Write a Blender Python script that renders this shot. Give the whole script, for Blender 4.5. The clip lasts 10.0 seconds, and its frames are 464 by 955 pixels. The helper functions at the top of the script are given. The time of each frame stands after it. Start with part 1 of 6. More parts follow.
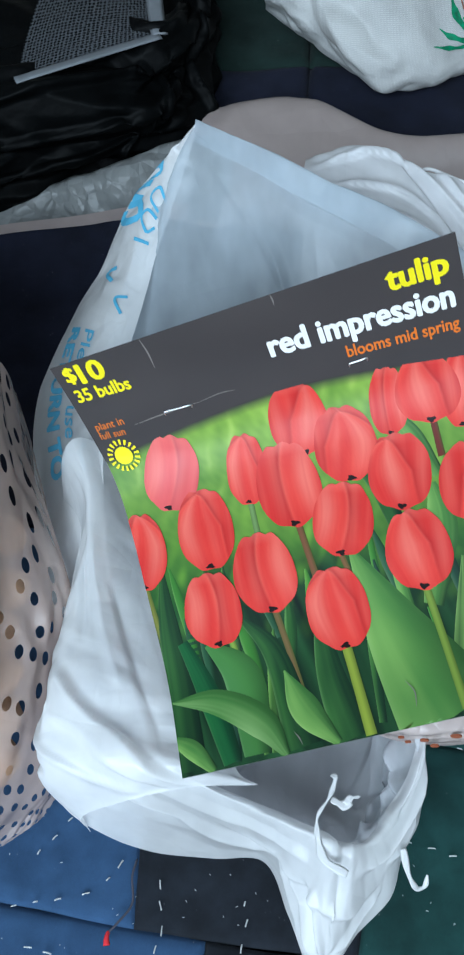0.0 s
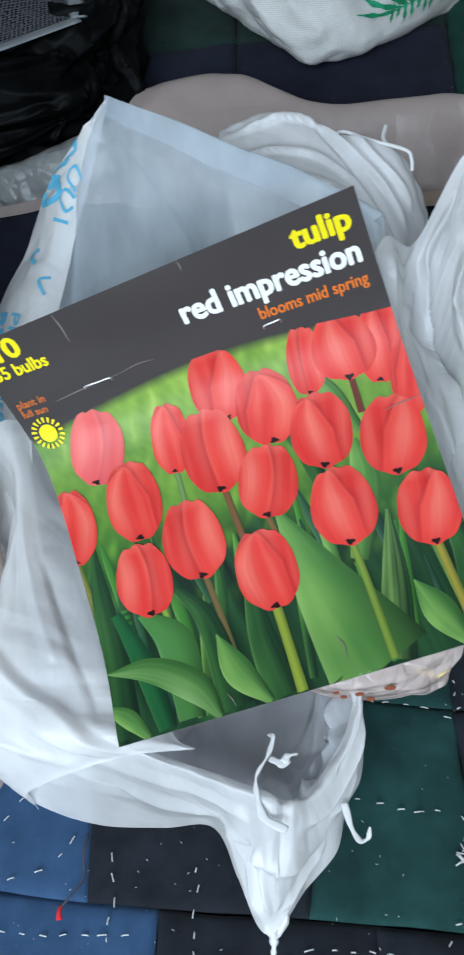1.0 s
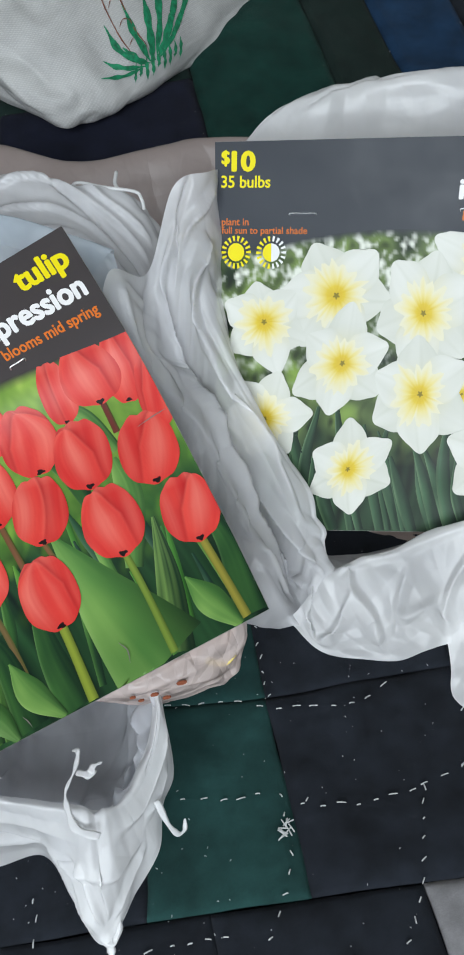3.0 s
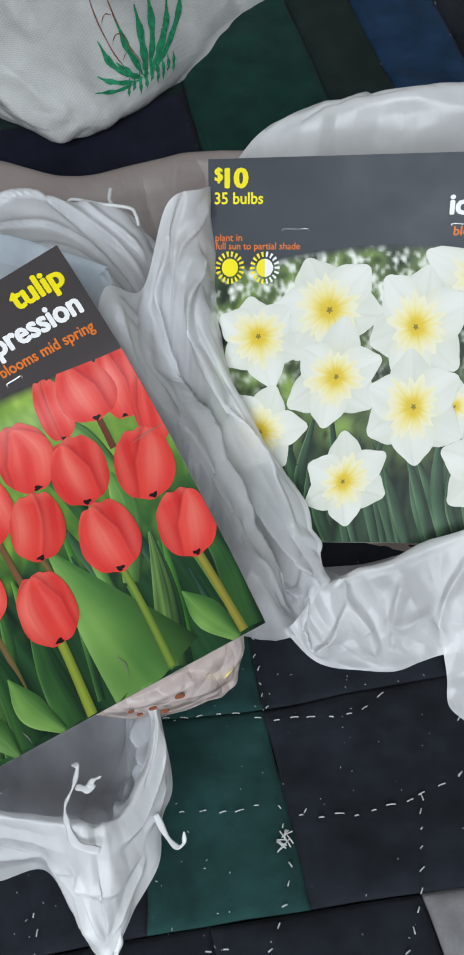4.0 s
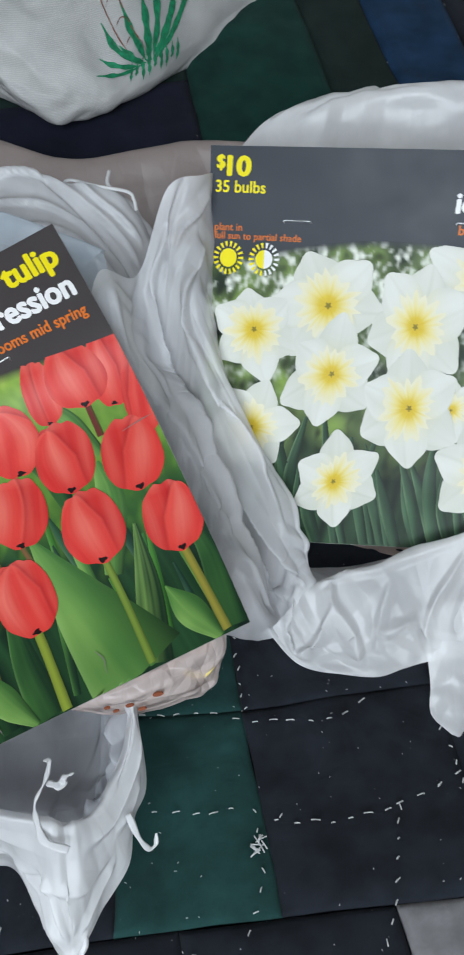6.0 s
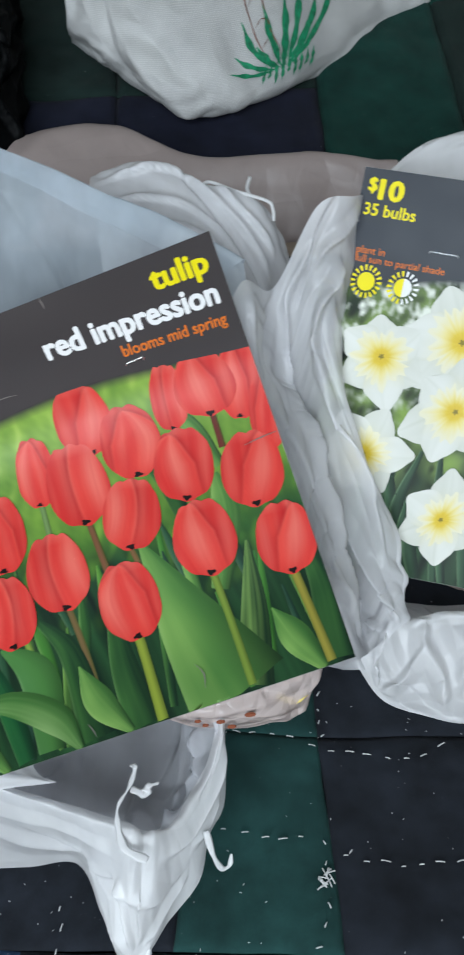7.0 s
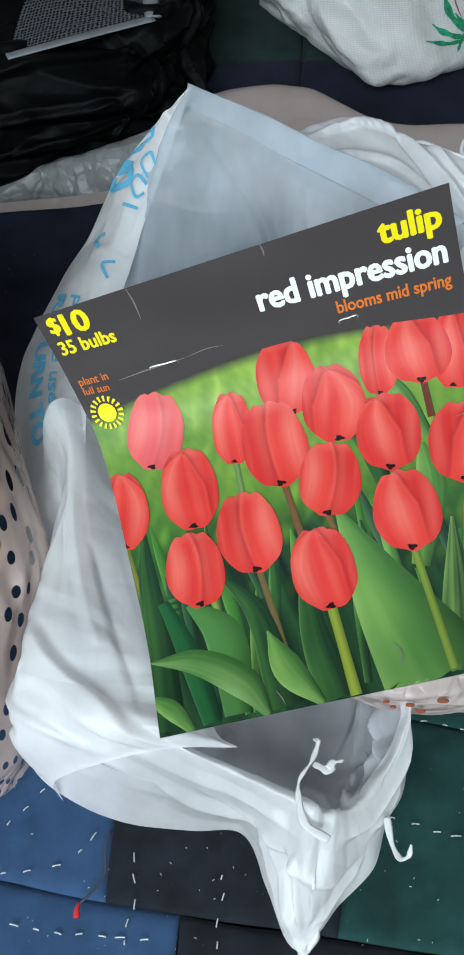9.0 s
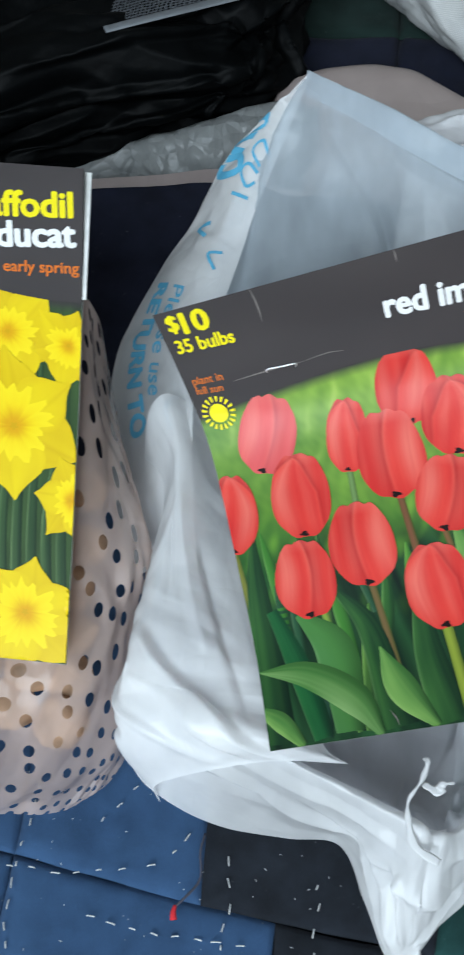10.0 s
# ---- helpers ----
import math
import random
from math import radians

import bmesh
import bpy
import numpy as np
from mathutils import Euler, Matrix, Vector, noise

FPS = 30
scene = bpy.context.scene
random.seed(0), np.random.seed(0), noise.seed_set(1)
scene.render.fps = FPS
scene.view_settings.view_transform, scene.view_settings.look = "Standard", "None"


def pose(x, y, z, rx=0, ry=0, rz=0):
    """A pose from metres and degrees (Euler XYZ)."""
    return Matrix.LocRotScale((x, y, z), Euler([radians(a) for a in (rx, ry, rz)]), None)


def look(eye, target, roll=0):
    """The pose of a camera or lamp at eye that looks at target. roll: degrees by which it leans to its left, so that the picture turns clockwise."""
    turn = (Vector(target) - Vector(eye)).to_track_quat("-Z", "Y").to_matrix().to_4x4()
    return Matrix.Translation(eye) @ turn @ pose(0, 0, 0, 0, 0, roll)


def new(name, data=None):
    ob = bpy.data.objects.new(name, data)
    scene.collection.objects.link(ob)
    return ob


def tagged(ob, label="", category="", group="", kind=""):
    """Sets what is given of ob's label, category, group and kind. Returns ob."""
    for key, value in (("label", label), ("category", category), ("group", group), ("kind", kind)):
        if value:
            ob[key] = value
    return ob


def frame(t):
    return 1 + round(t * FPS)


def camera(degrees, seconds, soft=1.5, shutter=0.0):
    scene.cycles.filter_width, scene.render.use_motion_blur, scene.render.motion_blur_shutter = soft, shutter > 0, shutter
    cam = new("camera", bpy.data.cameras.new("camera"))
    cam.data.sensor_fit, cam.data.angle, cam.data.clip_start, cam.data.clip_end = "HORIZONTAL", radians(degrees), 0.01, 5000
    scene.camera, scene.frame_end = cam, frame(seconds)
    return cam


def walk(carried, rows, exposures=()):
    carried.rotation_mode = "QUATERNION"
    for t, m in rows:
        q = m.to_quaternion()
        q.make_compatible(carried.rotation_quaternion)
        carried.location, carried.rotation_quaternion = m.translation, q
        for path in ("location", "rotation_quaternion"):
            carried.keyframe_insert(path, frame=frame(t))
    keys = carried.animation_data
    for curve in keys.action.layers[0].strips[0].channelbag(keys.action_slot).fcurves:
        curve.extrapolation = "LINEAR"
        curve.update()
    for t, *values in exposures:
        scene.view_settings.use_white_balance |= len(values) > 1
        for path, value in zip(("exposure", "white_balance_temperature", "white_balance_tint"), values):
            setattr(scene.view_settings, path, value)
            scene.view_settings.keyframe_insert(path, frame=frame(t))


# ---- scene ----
cam = camera(29.13, 10.0, 2.0, 0.4)
PATH = [
    (0, (0.0236, -0.0298, 0.5246), (-0.0032, 0.3065, 0.1556), -3.55),
    (0.5, (0.0347, -0.0363, 0.5168), (0.0125, 0.2970, 0.1447), -4.34),
    (1, (0.0592, -0.0414, 0.5136), (0.0378, 0.2925, 0.1421), -6.57),
    (1.5, (0.0812, -0.0536, 0.5098), (0.0817, 0.2811, 0.1384), -7.10),
    (2, (0.1039, -0.0662, 0.5133), (0.1134, 0.2715, 0.1446), -8.54),
    (2.5, (0.1230, -0.0869, 0.5118), (0.1623, 0.2588, 0.1527), -8.08),
    (4, (0.1258, -0.0870, 0.5203), (0.1718, 0.2641, 0.1673), -8.82),
    (4.5, (0.1464, -0.0910, 0.5099), (0.1900, 0.2620, 0.1586), -9.92),
    (5, (0.1413, -0.0974, 0.5150), (0.2010, 0.2490, 0.1594), -7.47),
    (6.5, (0.1044, -0.0645, 0.5085), (0.1512, 0.2854, 0.1544), -2.86),
    (7, (0.0784, -0.0570, 0.5170), (0.1150, 0.2927, 0.1615), 0.20),
    (7.5, (0.0545, -0.0563, 0.5126), (0.0540, 0.2945, 0.1563), -1.99),
    (8, (0.0353, -0.0524, 0.5089), (0.0318, 0.2973, 0.1516), -0.68),
    (8.5, (0.0147, -0.0495, 0.5028), (0.0077, 0.2997, 0.1451), 0.43),
    (9, (0.0223, -0.0496, 0.4907), (0.0047, 0.2983, 0.1319), -1.17),
    (9.5, (-0.0017, -0.0379, 0.5006), (-0.0143, 0.3012, 0.1334), 0.35),
    (10, (-0.0222, -0.0298, 0.4985), (-0.0567, 0.3029, 0.1269), -0.88),
]
# the clip's own drift of exposure and white balance
TONE = [(0, 0.03, 5550, 2), (0.5, 0.03, 5650, 4), (1, 0.02, 5850, 5), (1.5, 0.0, 6150, 7), (2, -0.01, 6200, 8), (2.5, -0.12, 6300, 8), (4, -0.22, 6350, 9), (5, -0.28, 6250, 9), (6.5, -0.24, 6180, 8), (7, -0.18, 6120, 7), (8.5, 0.0, 6200, 5), (10, -0.06, 5950, 4)]
walk(cam, [(t, look(eye, target, roll)) for t, eye, target, roll in PATH], TONE)


# ---- plan units: decimetres, laid into metres ----
U = 0.1


def V(p):
    return Vector((p[0] * U, p[1] * U, p[2] * U))


# ---- world and light: a room with daylight from one wide window ----
world = bpy.data.worlds.new("daylight_sky")
scene.world = world
world.use_nodes = True
sky = world.node_tree.nodes.new("ShaderNodeTexSky")
sky.sky_type, sky.sun_disc = "NISHITA", False
sky.sun_elevation, sky.sun_rotation = radians(40), radians(200)
back = world.node_tree.nodes["Background"]
world.node_tree.links.new(sky.outputs[0], back.inputs[0])
back.inputs[1].default_value = 0.12


def area_lamp(name, m, width, height, watts, colour):
    data = bpy.data.lights.new(name, "AREA")
    data.shape, data.size, data.size_y, data.energy, data.color = "RECTANGLE", width, height, watts, colour
    ob = new(name, data)
    ob.matrix_world = m
    return ob


WIN_X, WIN_Y, WIN_Z, WIN_W, WIN_H = -0.40, -1.30, 1.15, 1.5, 1.1
area_lamp("window_daylight", look((WIN_X, WIN_Y + 0.02, WIN_Z), (0.0, 0.2, 0.1)), WIN_W, WIN_H, 60, (0.90, 0.96, 1.0))


# ---- materials ----
def nodes_of(name):
    m = bpy.data.materials.new(name)
    m.use_nodes = True
    nt = m.node_tree
    return m, nt, nt.nodes["Principled BSDF"]


def node(nt, kind, **values):
    n = nt.nodes.new(kind)
    for key, v in values.items():
        n.inputs[key].default_value = v
    return n


def coords(nt, scale=1.0, rot=0.0, stretch=(1, 1, 1)):
    tc = nt.nodes.new("ShaderNodeTexCoord")
    mp = nt.nodes.new("ShaderNodeMapping")
    mp.inputs["Scale"].default_value = [scale * s for s in stretch]
    mp.inputs["Rotation"].default_value = (0, 0, rot)
    nt.links.new(tc.outputs["Object"], mp.inputs["Vector"])
    return mp.outputs[0]


def noise_tex(nt, vec, scale, detail=4.0, rough=0.55):
    n = nt.nodes.new("ShaderNodeTexNoise")
    n.inputs["Scale"].default_value, n.inputs["Detail"].default_value, n.inputs["Roughness"].default_value = scale, detail, rough
    nt.links.new(vec, n.inputs["Vector"])
    return n.outputs["Fac"]


def ramp(nt, fac, stops):
    r = nt.nodes.new("ShaderNodeValToRGB")
    while len(r.color_ramp.elements) < len(stops):
        r.color_ramp.elements.new(0.5)
    for e, (pos, col) in zip(r.color_ramp.elements, stops):
        e.position, e.color = pos, (*col, 1) if len(col) == 3 else col
    nt.links.new(fac, r.inputs[0])
    return r.outputs[0]


def bump(nt, bsdf, height, strength, distance):
    b = nt.nodes.new("ShaderNodeBump")
    b.inputs["Strength"].default_value, b.inputs["Distance"].default_value = strength, distance
    nt.links.new(height, b.inputs["Height"])
    nt.links.new(b.outputs[0], bsdf.inputs["Normal"])


def math_node(nt, op, a, b):
    n = nt.nodes.new("ShaderNodeMath")
    n.operation = op
    for k, v in ((0, a), (1, b)):
        if isinstance(v, (int, float)):
            n.inputs[k].default_value = v
        else:
            nt.links.new(v, n.inputs[k])
    return n.outputs[0]


def cloth(name, colour, lint=0.0, rough=0.9, weave=1500.0, fade=0.35):
    """Cotton twill: diagonal ribs, faded blotches, lint specks."""
    m, nt, b = nodes_of(name)
    v = coords(nt)
    w = nt.nodes.new("ShaderNodeTexWave")
    w.bands_direction = "DIAGONAL"
    w.inputs["Scale"].default_value, w.inputs["Distortion"].default_value = weave, 1.5
    nt.links.new(v, w.inputs["Vector"])
    blotch = noise_tex(nt, v, 28, 5, 0.6)
    fine = noise_tex(nt, v, 900, 2, 0.5)
    lo = [c * (1 - fade) for c in colour]
    hi = [c * (1 + fade) + 0.004 for c in colour]
    c1 = ramp(nt, blotch, [(0.3, lo), (0.7, hi)])
    mix = nt.nodes.new("ShaderNodeMixRGB")
    mix.blend_type = "MULTIPLY"
    mix.inputs[0].default_value = 0.45
    nt.links.new(c1, mix.inputs[1])
    nt.links.new(ramp(nt, math_node(nt, "ADD", math_node(nt, "MULTIPLY", w.outputs["Fac"], 0.6), math_node(nt, "MULTIPLY", fine, 0.5)), [(0.2, (0.45,) * 3), (0.85, (1.25,) * 3)]), mix.inputs[2])
    out = mix.outputs[0]
    if lint:
        vo = nt.nodes.new("ShaderNodeTexVoronoi")
        vo.inputs["Scale"].default_value = 190
        nt.links.new(v, vo.inputs["Vector"])
        keep = noise_tex(nt, v, 70, 2)
        speck = math_node(nt, "MULTIPLY", ramp(nt, vo.outputs["Distance"], [(0.05, (1,) * 3), (0.10, (0,) * 3)]), ramp(nt, keep, [(0.55, (0,) * 3), (0.65, (1,) * 3)]))
        mx = nt.nodes.new("ShaderNodeMixRGB")
        nt.links.new(math_node(nt, "MULTIPLY", speck, lint), mx.inputs[0])
        nt.links.new(out, mx.inputs[1])
        mx.inputs[2].default_value = (0.5, 0.52, 0.54, 1)
        out = mx.outputs[0]
    nt.links.new(out, b.inputs["Base Color"])
    b.inputs["Roughness"].default_value = rough
    b.inputs["Specular IOR Level"].default_value = 0.25
    b.inputs["Sheen Weight"].default_value = 0.02
    bump(nt, b, math_node(nt, "ADD", w.outputs["Fac"], math_node(nt, "MULTIPLY", blotch, 6.0)), 0.35, 0.0006)
    return m


def plain(name, colour, rough=0.5, metal=0.0, vary=0.15, scale=60.0, spec=0.5):
    m, nt, b = nodes_of(name)
    v = coords(nt)
    f = noise_tex(nt, v, scale, 5)
    nt.links.new(ramp(nt, f, [(0.3, [c * (1 - vary) for c in colour]), (0.7, [min(1, c * (1 + vary)) for c in colour])]), b.inputs["Base Color"])
    b.inputs["Roughness"].default_value, b.inputs["Metallic"].default_value = rough, metal
    b.inputs["Specular IOR Level"].default_value = spec
    bump(nt, b, f, 0.15, 0.0005)
    return m


def film(name, colour, clear, through_light, rough=0.32, holes=0.0, crease=1.0, scale=1.0):
    """Thin plastic film: part diffuse, part translucent, part clear, with a soft shine and fine creases; holes: punched vents."""
    m, nt, b = nodes_of(name)
    v = coords(nt)
    n1 = noise_tex(nt, coords(nt, 1.0, 0.6, (1, 0.28, 0.6)), 26 * scale, 3, 0.5)
    n2 = noise_tex(nt, coords(nt, 1.0, -0.9, (0.3, 1, 0.7)), 48 * scale, 2, 0.5)
    warp = nt.nodes.new("ShaderNodeVectorMath")
    warp.operation = "MULTIPLY_ADD"
    wn = nt.nodes.new("ShaderNodeTexNoise")
    wn.inputs["Scale"].default_value = 14
    nt.links.new(v, wn.inputs["Vector"])
    nt.links.new(wn.outputs["Color"], warp.inputs[0])
    warp.inputs[1].default_value = (0.03, 0.03, 0.03)
    nt.links.new(coords(nt, 1.0, 0.5, (1, 0.22, 0.5)), warp.inputs[2])
    lines = []
    for sc, wide in ((30 * scale, 0.10), (80 * scale, 0.14)):
        vo = nt.nodes.new("ShaderNodeTexVoronoi")
        vo.feature = "DISTANCE_TO_EDGE"
        vo.inputs["Scale"].default_value = sc
        nt.links.new(warp.outputs[0], vo.inputs["Vector"])
        lines.append(ramp(nt, vo.outputs["Distance"], [(0.0, (0,) * 3), (wide, (1,) * 3)]))
    facet = math_node(nt, "ADD", math_node(nt, "MULTIPLY", lines[0], 0.04), math_node(nt, "MULTIPLY", lines[1], 0.02))
    # flat facets that meet in crisp ridges, at two sizes and two slants
    for sc, tall, rot, st in ((17 * scale, 3.2, 0.5, (1, 0.30, 0.6)), (34 * scale, 1.5, -0.8, (0.35, 1, 0.7)), (75 * scale, 0.5, 0.2, (1, 0.6, 0.8))):
        vo = nt.nodes.new("ShaderNodeTexVoronoi")
        vo.feature = "DISTANCE_TO_EDGE"
        vo.inputs["Scale"].default_value = sc
        bent = nt.nodes.new("ShaderNodeVectorMath")
        bent.operation = "MULTIPLY_ADD"
        nt.links.new(wn.outputs["Color"], bent.inputs[0])
        bent.inputs[1].default_value = (0.02, 0.02, 0.02)
        nt.links.new(coords(nt, 1.0, rot, st), bent.inputs[2])
        nt.links.new(bent.outputs[0], vo.inputs["Vector"])
        facet = math_node(nt, "ADD", facet, math_node(nt, "MULTIPLY", vo.outputs["Distance"], tall))
    height = math_node(nt, "ADD", facet, math_node(nt, "ADD", math_node(nt, "MULTIPLY", n1, 0.25), math_node(nt, "MULTIPLY", n2, 0.12)))
    bmp = nt.nodes.new("ShaderNodeBump")
    bmp.inputs["Strength"].default_value, bmp.inputs["Distance"].default_value = min(1.0, 0.85 * crease), 0.0085
    nt.links.new(height, bmp.inputs["Height"])
    cloud = noise_tex(nt, v, 22, 4)
    b.inputs["Base Color"].default_value = (*colour, 1)
    nt.links.new(ramp(nt, cloud, [(0.3, [c * 0.92 for c in colour]), (0.7, [min(1, c * 1.05) for c in colour])]), b.inputs["Base Color"])
    b.inputs["Roughness"].default_value, b.inputs["Specular IOR Level"].default_value = rough, 0.5
    nt.links.new(bmp.outputs[0], b.inputs["Normal"])
    tl = nt.nodes.new("ShaderNodeBsdfTranslucent")
    tl.inputs[0].default_value = (*[min(1, c * 1.05) for c in colour], 1)
    nt.links.new(bmp.outputs[0], tl.inputs["Normal"])
    mix = nt.nodes.new("ShaderNodeMixShader")
    mix.inputs[0].default_value = through_light
    nt.links.new(b.outputs[0], mix.inputs[1])
    nt.links.new(tl.outputs[0], mix.inputs[2])
    tr = nt.nodes.new("ShaderNodeBsdfTransparent")
    mix2 = nt.nodes.new("ShaderNodeMixShader")
    fac = math_node(nt, "MULTIPLY", ramp(nt, n1, [(0.35, (1,) * 3), (0.7, (0.45,) * 3)]), clear)
    if holes:
        vo = nt.nodes.new("ShaderNodeTexVoronoi")
        vo.voronoi_dimensions = "2D"
        vo.inputs["Scale"].default_value, vo.inputs["Randomness"].default_value = holes, 0.6
        nt.links.new(nt.nodes.new("ShaderNodeTexCoord").outputs["UV"], vo.inputs["Vector"])
        fac = math_node(nt, "MAXIMUM", fac, ramp(nt, vo.outputs["Distance"], [(0.205, (1,) * 3), (0.215, (0,) * 3)]))
    nt.links.new(fac, mix2.inputs[0])
    nt.links.new(mix.outputs[0], mix2.inputs[1])
    nt.links.new(tr.outputs[0], mix2.inputs[2])
    nt.links.new(mix2.outputs[0], nt.nodes["Material Output"].inputs["Surface"])
    return m


def ink_material(name, rough=0.42, coat=0.03):
    """Printed card: the ink's colour is carried by the print, under a thin satin varnish with faint rubbing."""
    m, nt, b = nodes_of(name)
    at = nt.nodes.new("ShaderNodeAttribute")
    at.attribute_name = "ink"
    nt.links.new(at.outputs["Color"], b.inputs["Base Color"])
    v = coords(nt)
    rub = noise_tex(nt, v, 40, 6, 0.65)
    nt.links.new(ramp(nt, rub, [(0.3, (rough - 0.06,) * 3), (0.7, (rough + 0.14,) * 3)]), b.inputs["Roughness"])
    b.inputs["Coat Weight"].default_value, b.inputs["Coat Roughness"].default_value = coat, 0.25
    b.inputs["Specular IOR Level"].default_value = 0.20
    bump(nt, b, rub, 0.06, 0.0008)
    return m


INK = ink_material("printed_card_ink")
FILM = film("white_carrier_film", (0.95, 0.95, 0.97), 0.30, 0.44, rough=0.24, crease=0.16, scale=1.0)
FILM_SIDE = film("draped_white_film", (0.93, 0.93, 0.96), 0.40, 0.44, rough=0.22, crease=0.16, scale=1.0)
# the bag's thin back film: bluish shade is put into its colour
FILM_SHADED = film("shaded_thin_film", (0.58, 0.65, 0.72), 0.52, 0.40, rough=0.30, crease=0.16)
# same film inside the pocket: clearer, with the recess's shade greyed into its colour
FILM_POCKET_SHADED = film("shaded_pocket_film", (0.78, 0.79, 0.84), 0.44, 0.42, rough=0.26, crease=0.16)
FILM_VENT = film("vented_packet_film", (0.68, 0.53, 0.47), 0.62, 0.30, rough=0.22, holes=52.0, scale=0.8, crease=0.3)
FILM_PINK = film("pink_packet_film", (0.74, 0.63, 0.60), 0.30, 0.35, rough=0.25)
FILM_BEIGE = film("beige_packet_film", (0.43, 0.355, 0.335), 0.10, 0.25, rough=0.4, scale=0.5, crease=0.4)
CARD_BACK = plain("grey_card_back", (0.45, 0.44, 0.42), 0.8)
METAL = plain("staple_wire", (0.75, 0.75, 0.76), 0.3, 1.0)
THREAD = plain("white_basting_thread", (0.50, 0.51, 0.51), 0.9, vary=0.3, scale=400)
RED_THREAD = plain("red_thread", (0.55, 0.02, 0.03), 0.9)
DARK_THREAD = plain("dark_thread", (0.05, 0.05, 0.07), 0.9)
BLUE_DENIM = cloth("blue_twill", (0.034, 0.078, 0.170), lint=0.5, fade=0.22)
BLACK_TWILL = cloth("black_twill", (0.0085, 0.0115, 0.018), lint=0.8, fade=0.5)
GREEN_TWILL = cloth("green_twill", (0.010, 0.046, 0.043), lint=0.5)
BOTTLE_GREEN = cloth("bottle_green_cotton", (0.002, 0.034, 0.026), lint=0.3, weave=500)
DARK_GREEN = cloth("dark_green_cotton", (0.006, 0.018, 0.015), lint=0.3, weave=500)
NAVY = cloth("navy_cotton", (0.0055, 0.0075, 0.021), lint=0.3, weave=500)
ROYAL = cloth("royal_blue_cotton", (0.007, 0.034, 0.085), lint=0.3, weave=500)
GREY_TWILL = cloth("grey_twill", (0.23, 0.225, 0.235), lint=0.3)
QUILT_BACK = cloth("quilt_backing", (0.012, 0.013, 0.020))


def weave_sack(name):
    """White woven sacking: crossing tapes with a faint grey soil."""
    m, nt, b = nodes_of(name)
    v = coords(nt)
    hs = []
    for d in ("X", "Z"):
        w = nt.nodes.new("ShaderNodeTexWave")
        w.bands_direction = d
        w.inputs["Scale"].default_value, w.inputs["Distortion"].default_value = 230, 1.6
        nt.links.new(v, w.inputs["Vector"])
        hs.append(w.outputs["Fac"])
    soil = noise_tex(nt, v, 14, 5)
    h = math_node(nt, "MULTIPLY", hs[0], hs[1])
    c = ramp(nt, math_node(nt, "ADD", math_node(nt, "MULTIPLY", soil, 0.7), math_node(nt, "MULTIPLY", h, 0.3)), [(0.25, (0.36, 0.36, 0.36)), (0.6, (0.58, 0.58, 0.57))])
    nt.links.new(c, b.inputs["Base Color"])
    b.inputs["Roughness"].default_value = 0.55
    bump(nt, b, h, 0.35, 0.0006)
    return m


def nylon(name, colour, rough):
    m, nt, b = nodes_of(name)
    v = coords(nt)
    f = noise_tex(nt, v, 30, 4)
    g = noise_tex(nt, v, 700, 2)
    nt.links.new(ramp(nt, f, [(0.3, [c * 0.7 for c in colour]), (0.7, [c * 1.4 for c in colour])]), b.inputs["Base Color"])
    b.inputs["Roughness"].default_value, b.inputs["Specular IOR Level"].default_value = rough, 0.05
    bump(nt, b, math_node(nt, "ADD", math_node(nt, "MULTIPLY", f, 3.0), math_node(nt, "MULTIPLY", g, 0.05)), 0.4, 0.0015)
    return m


def mesh_net(name):
    """Open grey netting."""
    m, nt, b = nodes_of(name)
    vo = nt.nodes.new("ShaderNodeTexVoronoi")
    vo.voronoi_dimensions = "2D"
    vo.inputs["Scale"].default_value, vo.inputs["Randomness"].default_value = 300, 0.25
    nt.links.new(nt.nodes.new("ShaderNodeTexCoord").outputs["UV"], vo.inputs["Vector"])
    b.inputs["Base Color"].default_value = (0.042, 0.046, 0.053, 1)
    b.inputs["Roughness"].default_value = 0.7
    tr = nt.nodes.new("ShaderNodeBsdfTransparent")
    mx = nt.nodes.new("ShaderNodeMixShader")
    nt.links.new(ramp(nt, vo.outputs["Distance"], [(0.30, (1,) * 3), (0.38, (0,) * 3)]), mx.inputs[0])
    nt.links.new(b.outputs[0], mx.inputs[1])
    nt.links.new(tr.outputs[0], mx.inputs[2])
    nt.links.new(mx.outputs[0], nt.nodes["Material Output"].inputs["Surface"])
    return m


SACKING = weave_sack("white_woven_sacking")
NYLON = nylon("black_nylon", (0.0014, 0.0017, 0.0019), 0.5)
NET = mesh_net("grey_netting")
PIPING = plain("grey_piping", (0.14, 0.15, 0.165), 0.6)
BULB_SKIN = plain("papery_bulb_skin", (0.42, 0.27, 0.17), 0.6, vary=0.45, scale=45)
BULB_TIP = plain("pale_bulb_tip", (0.75, 0.60, 0.18), 0.5)


# ---- mesh helpers ----
INK_DEPTH = 0.80


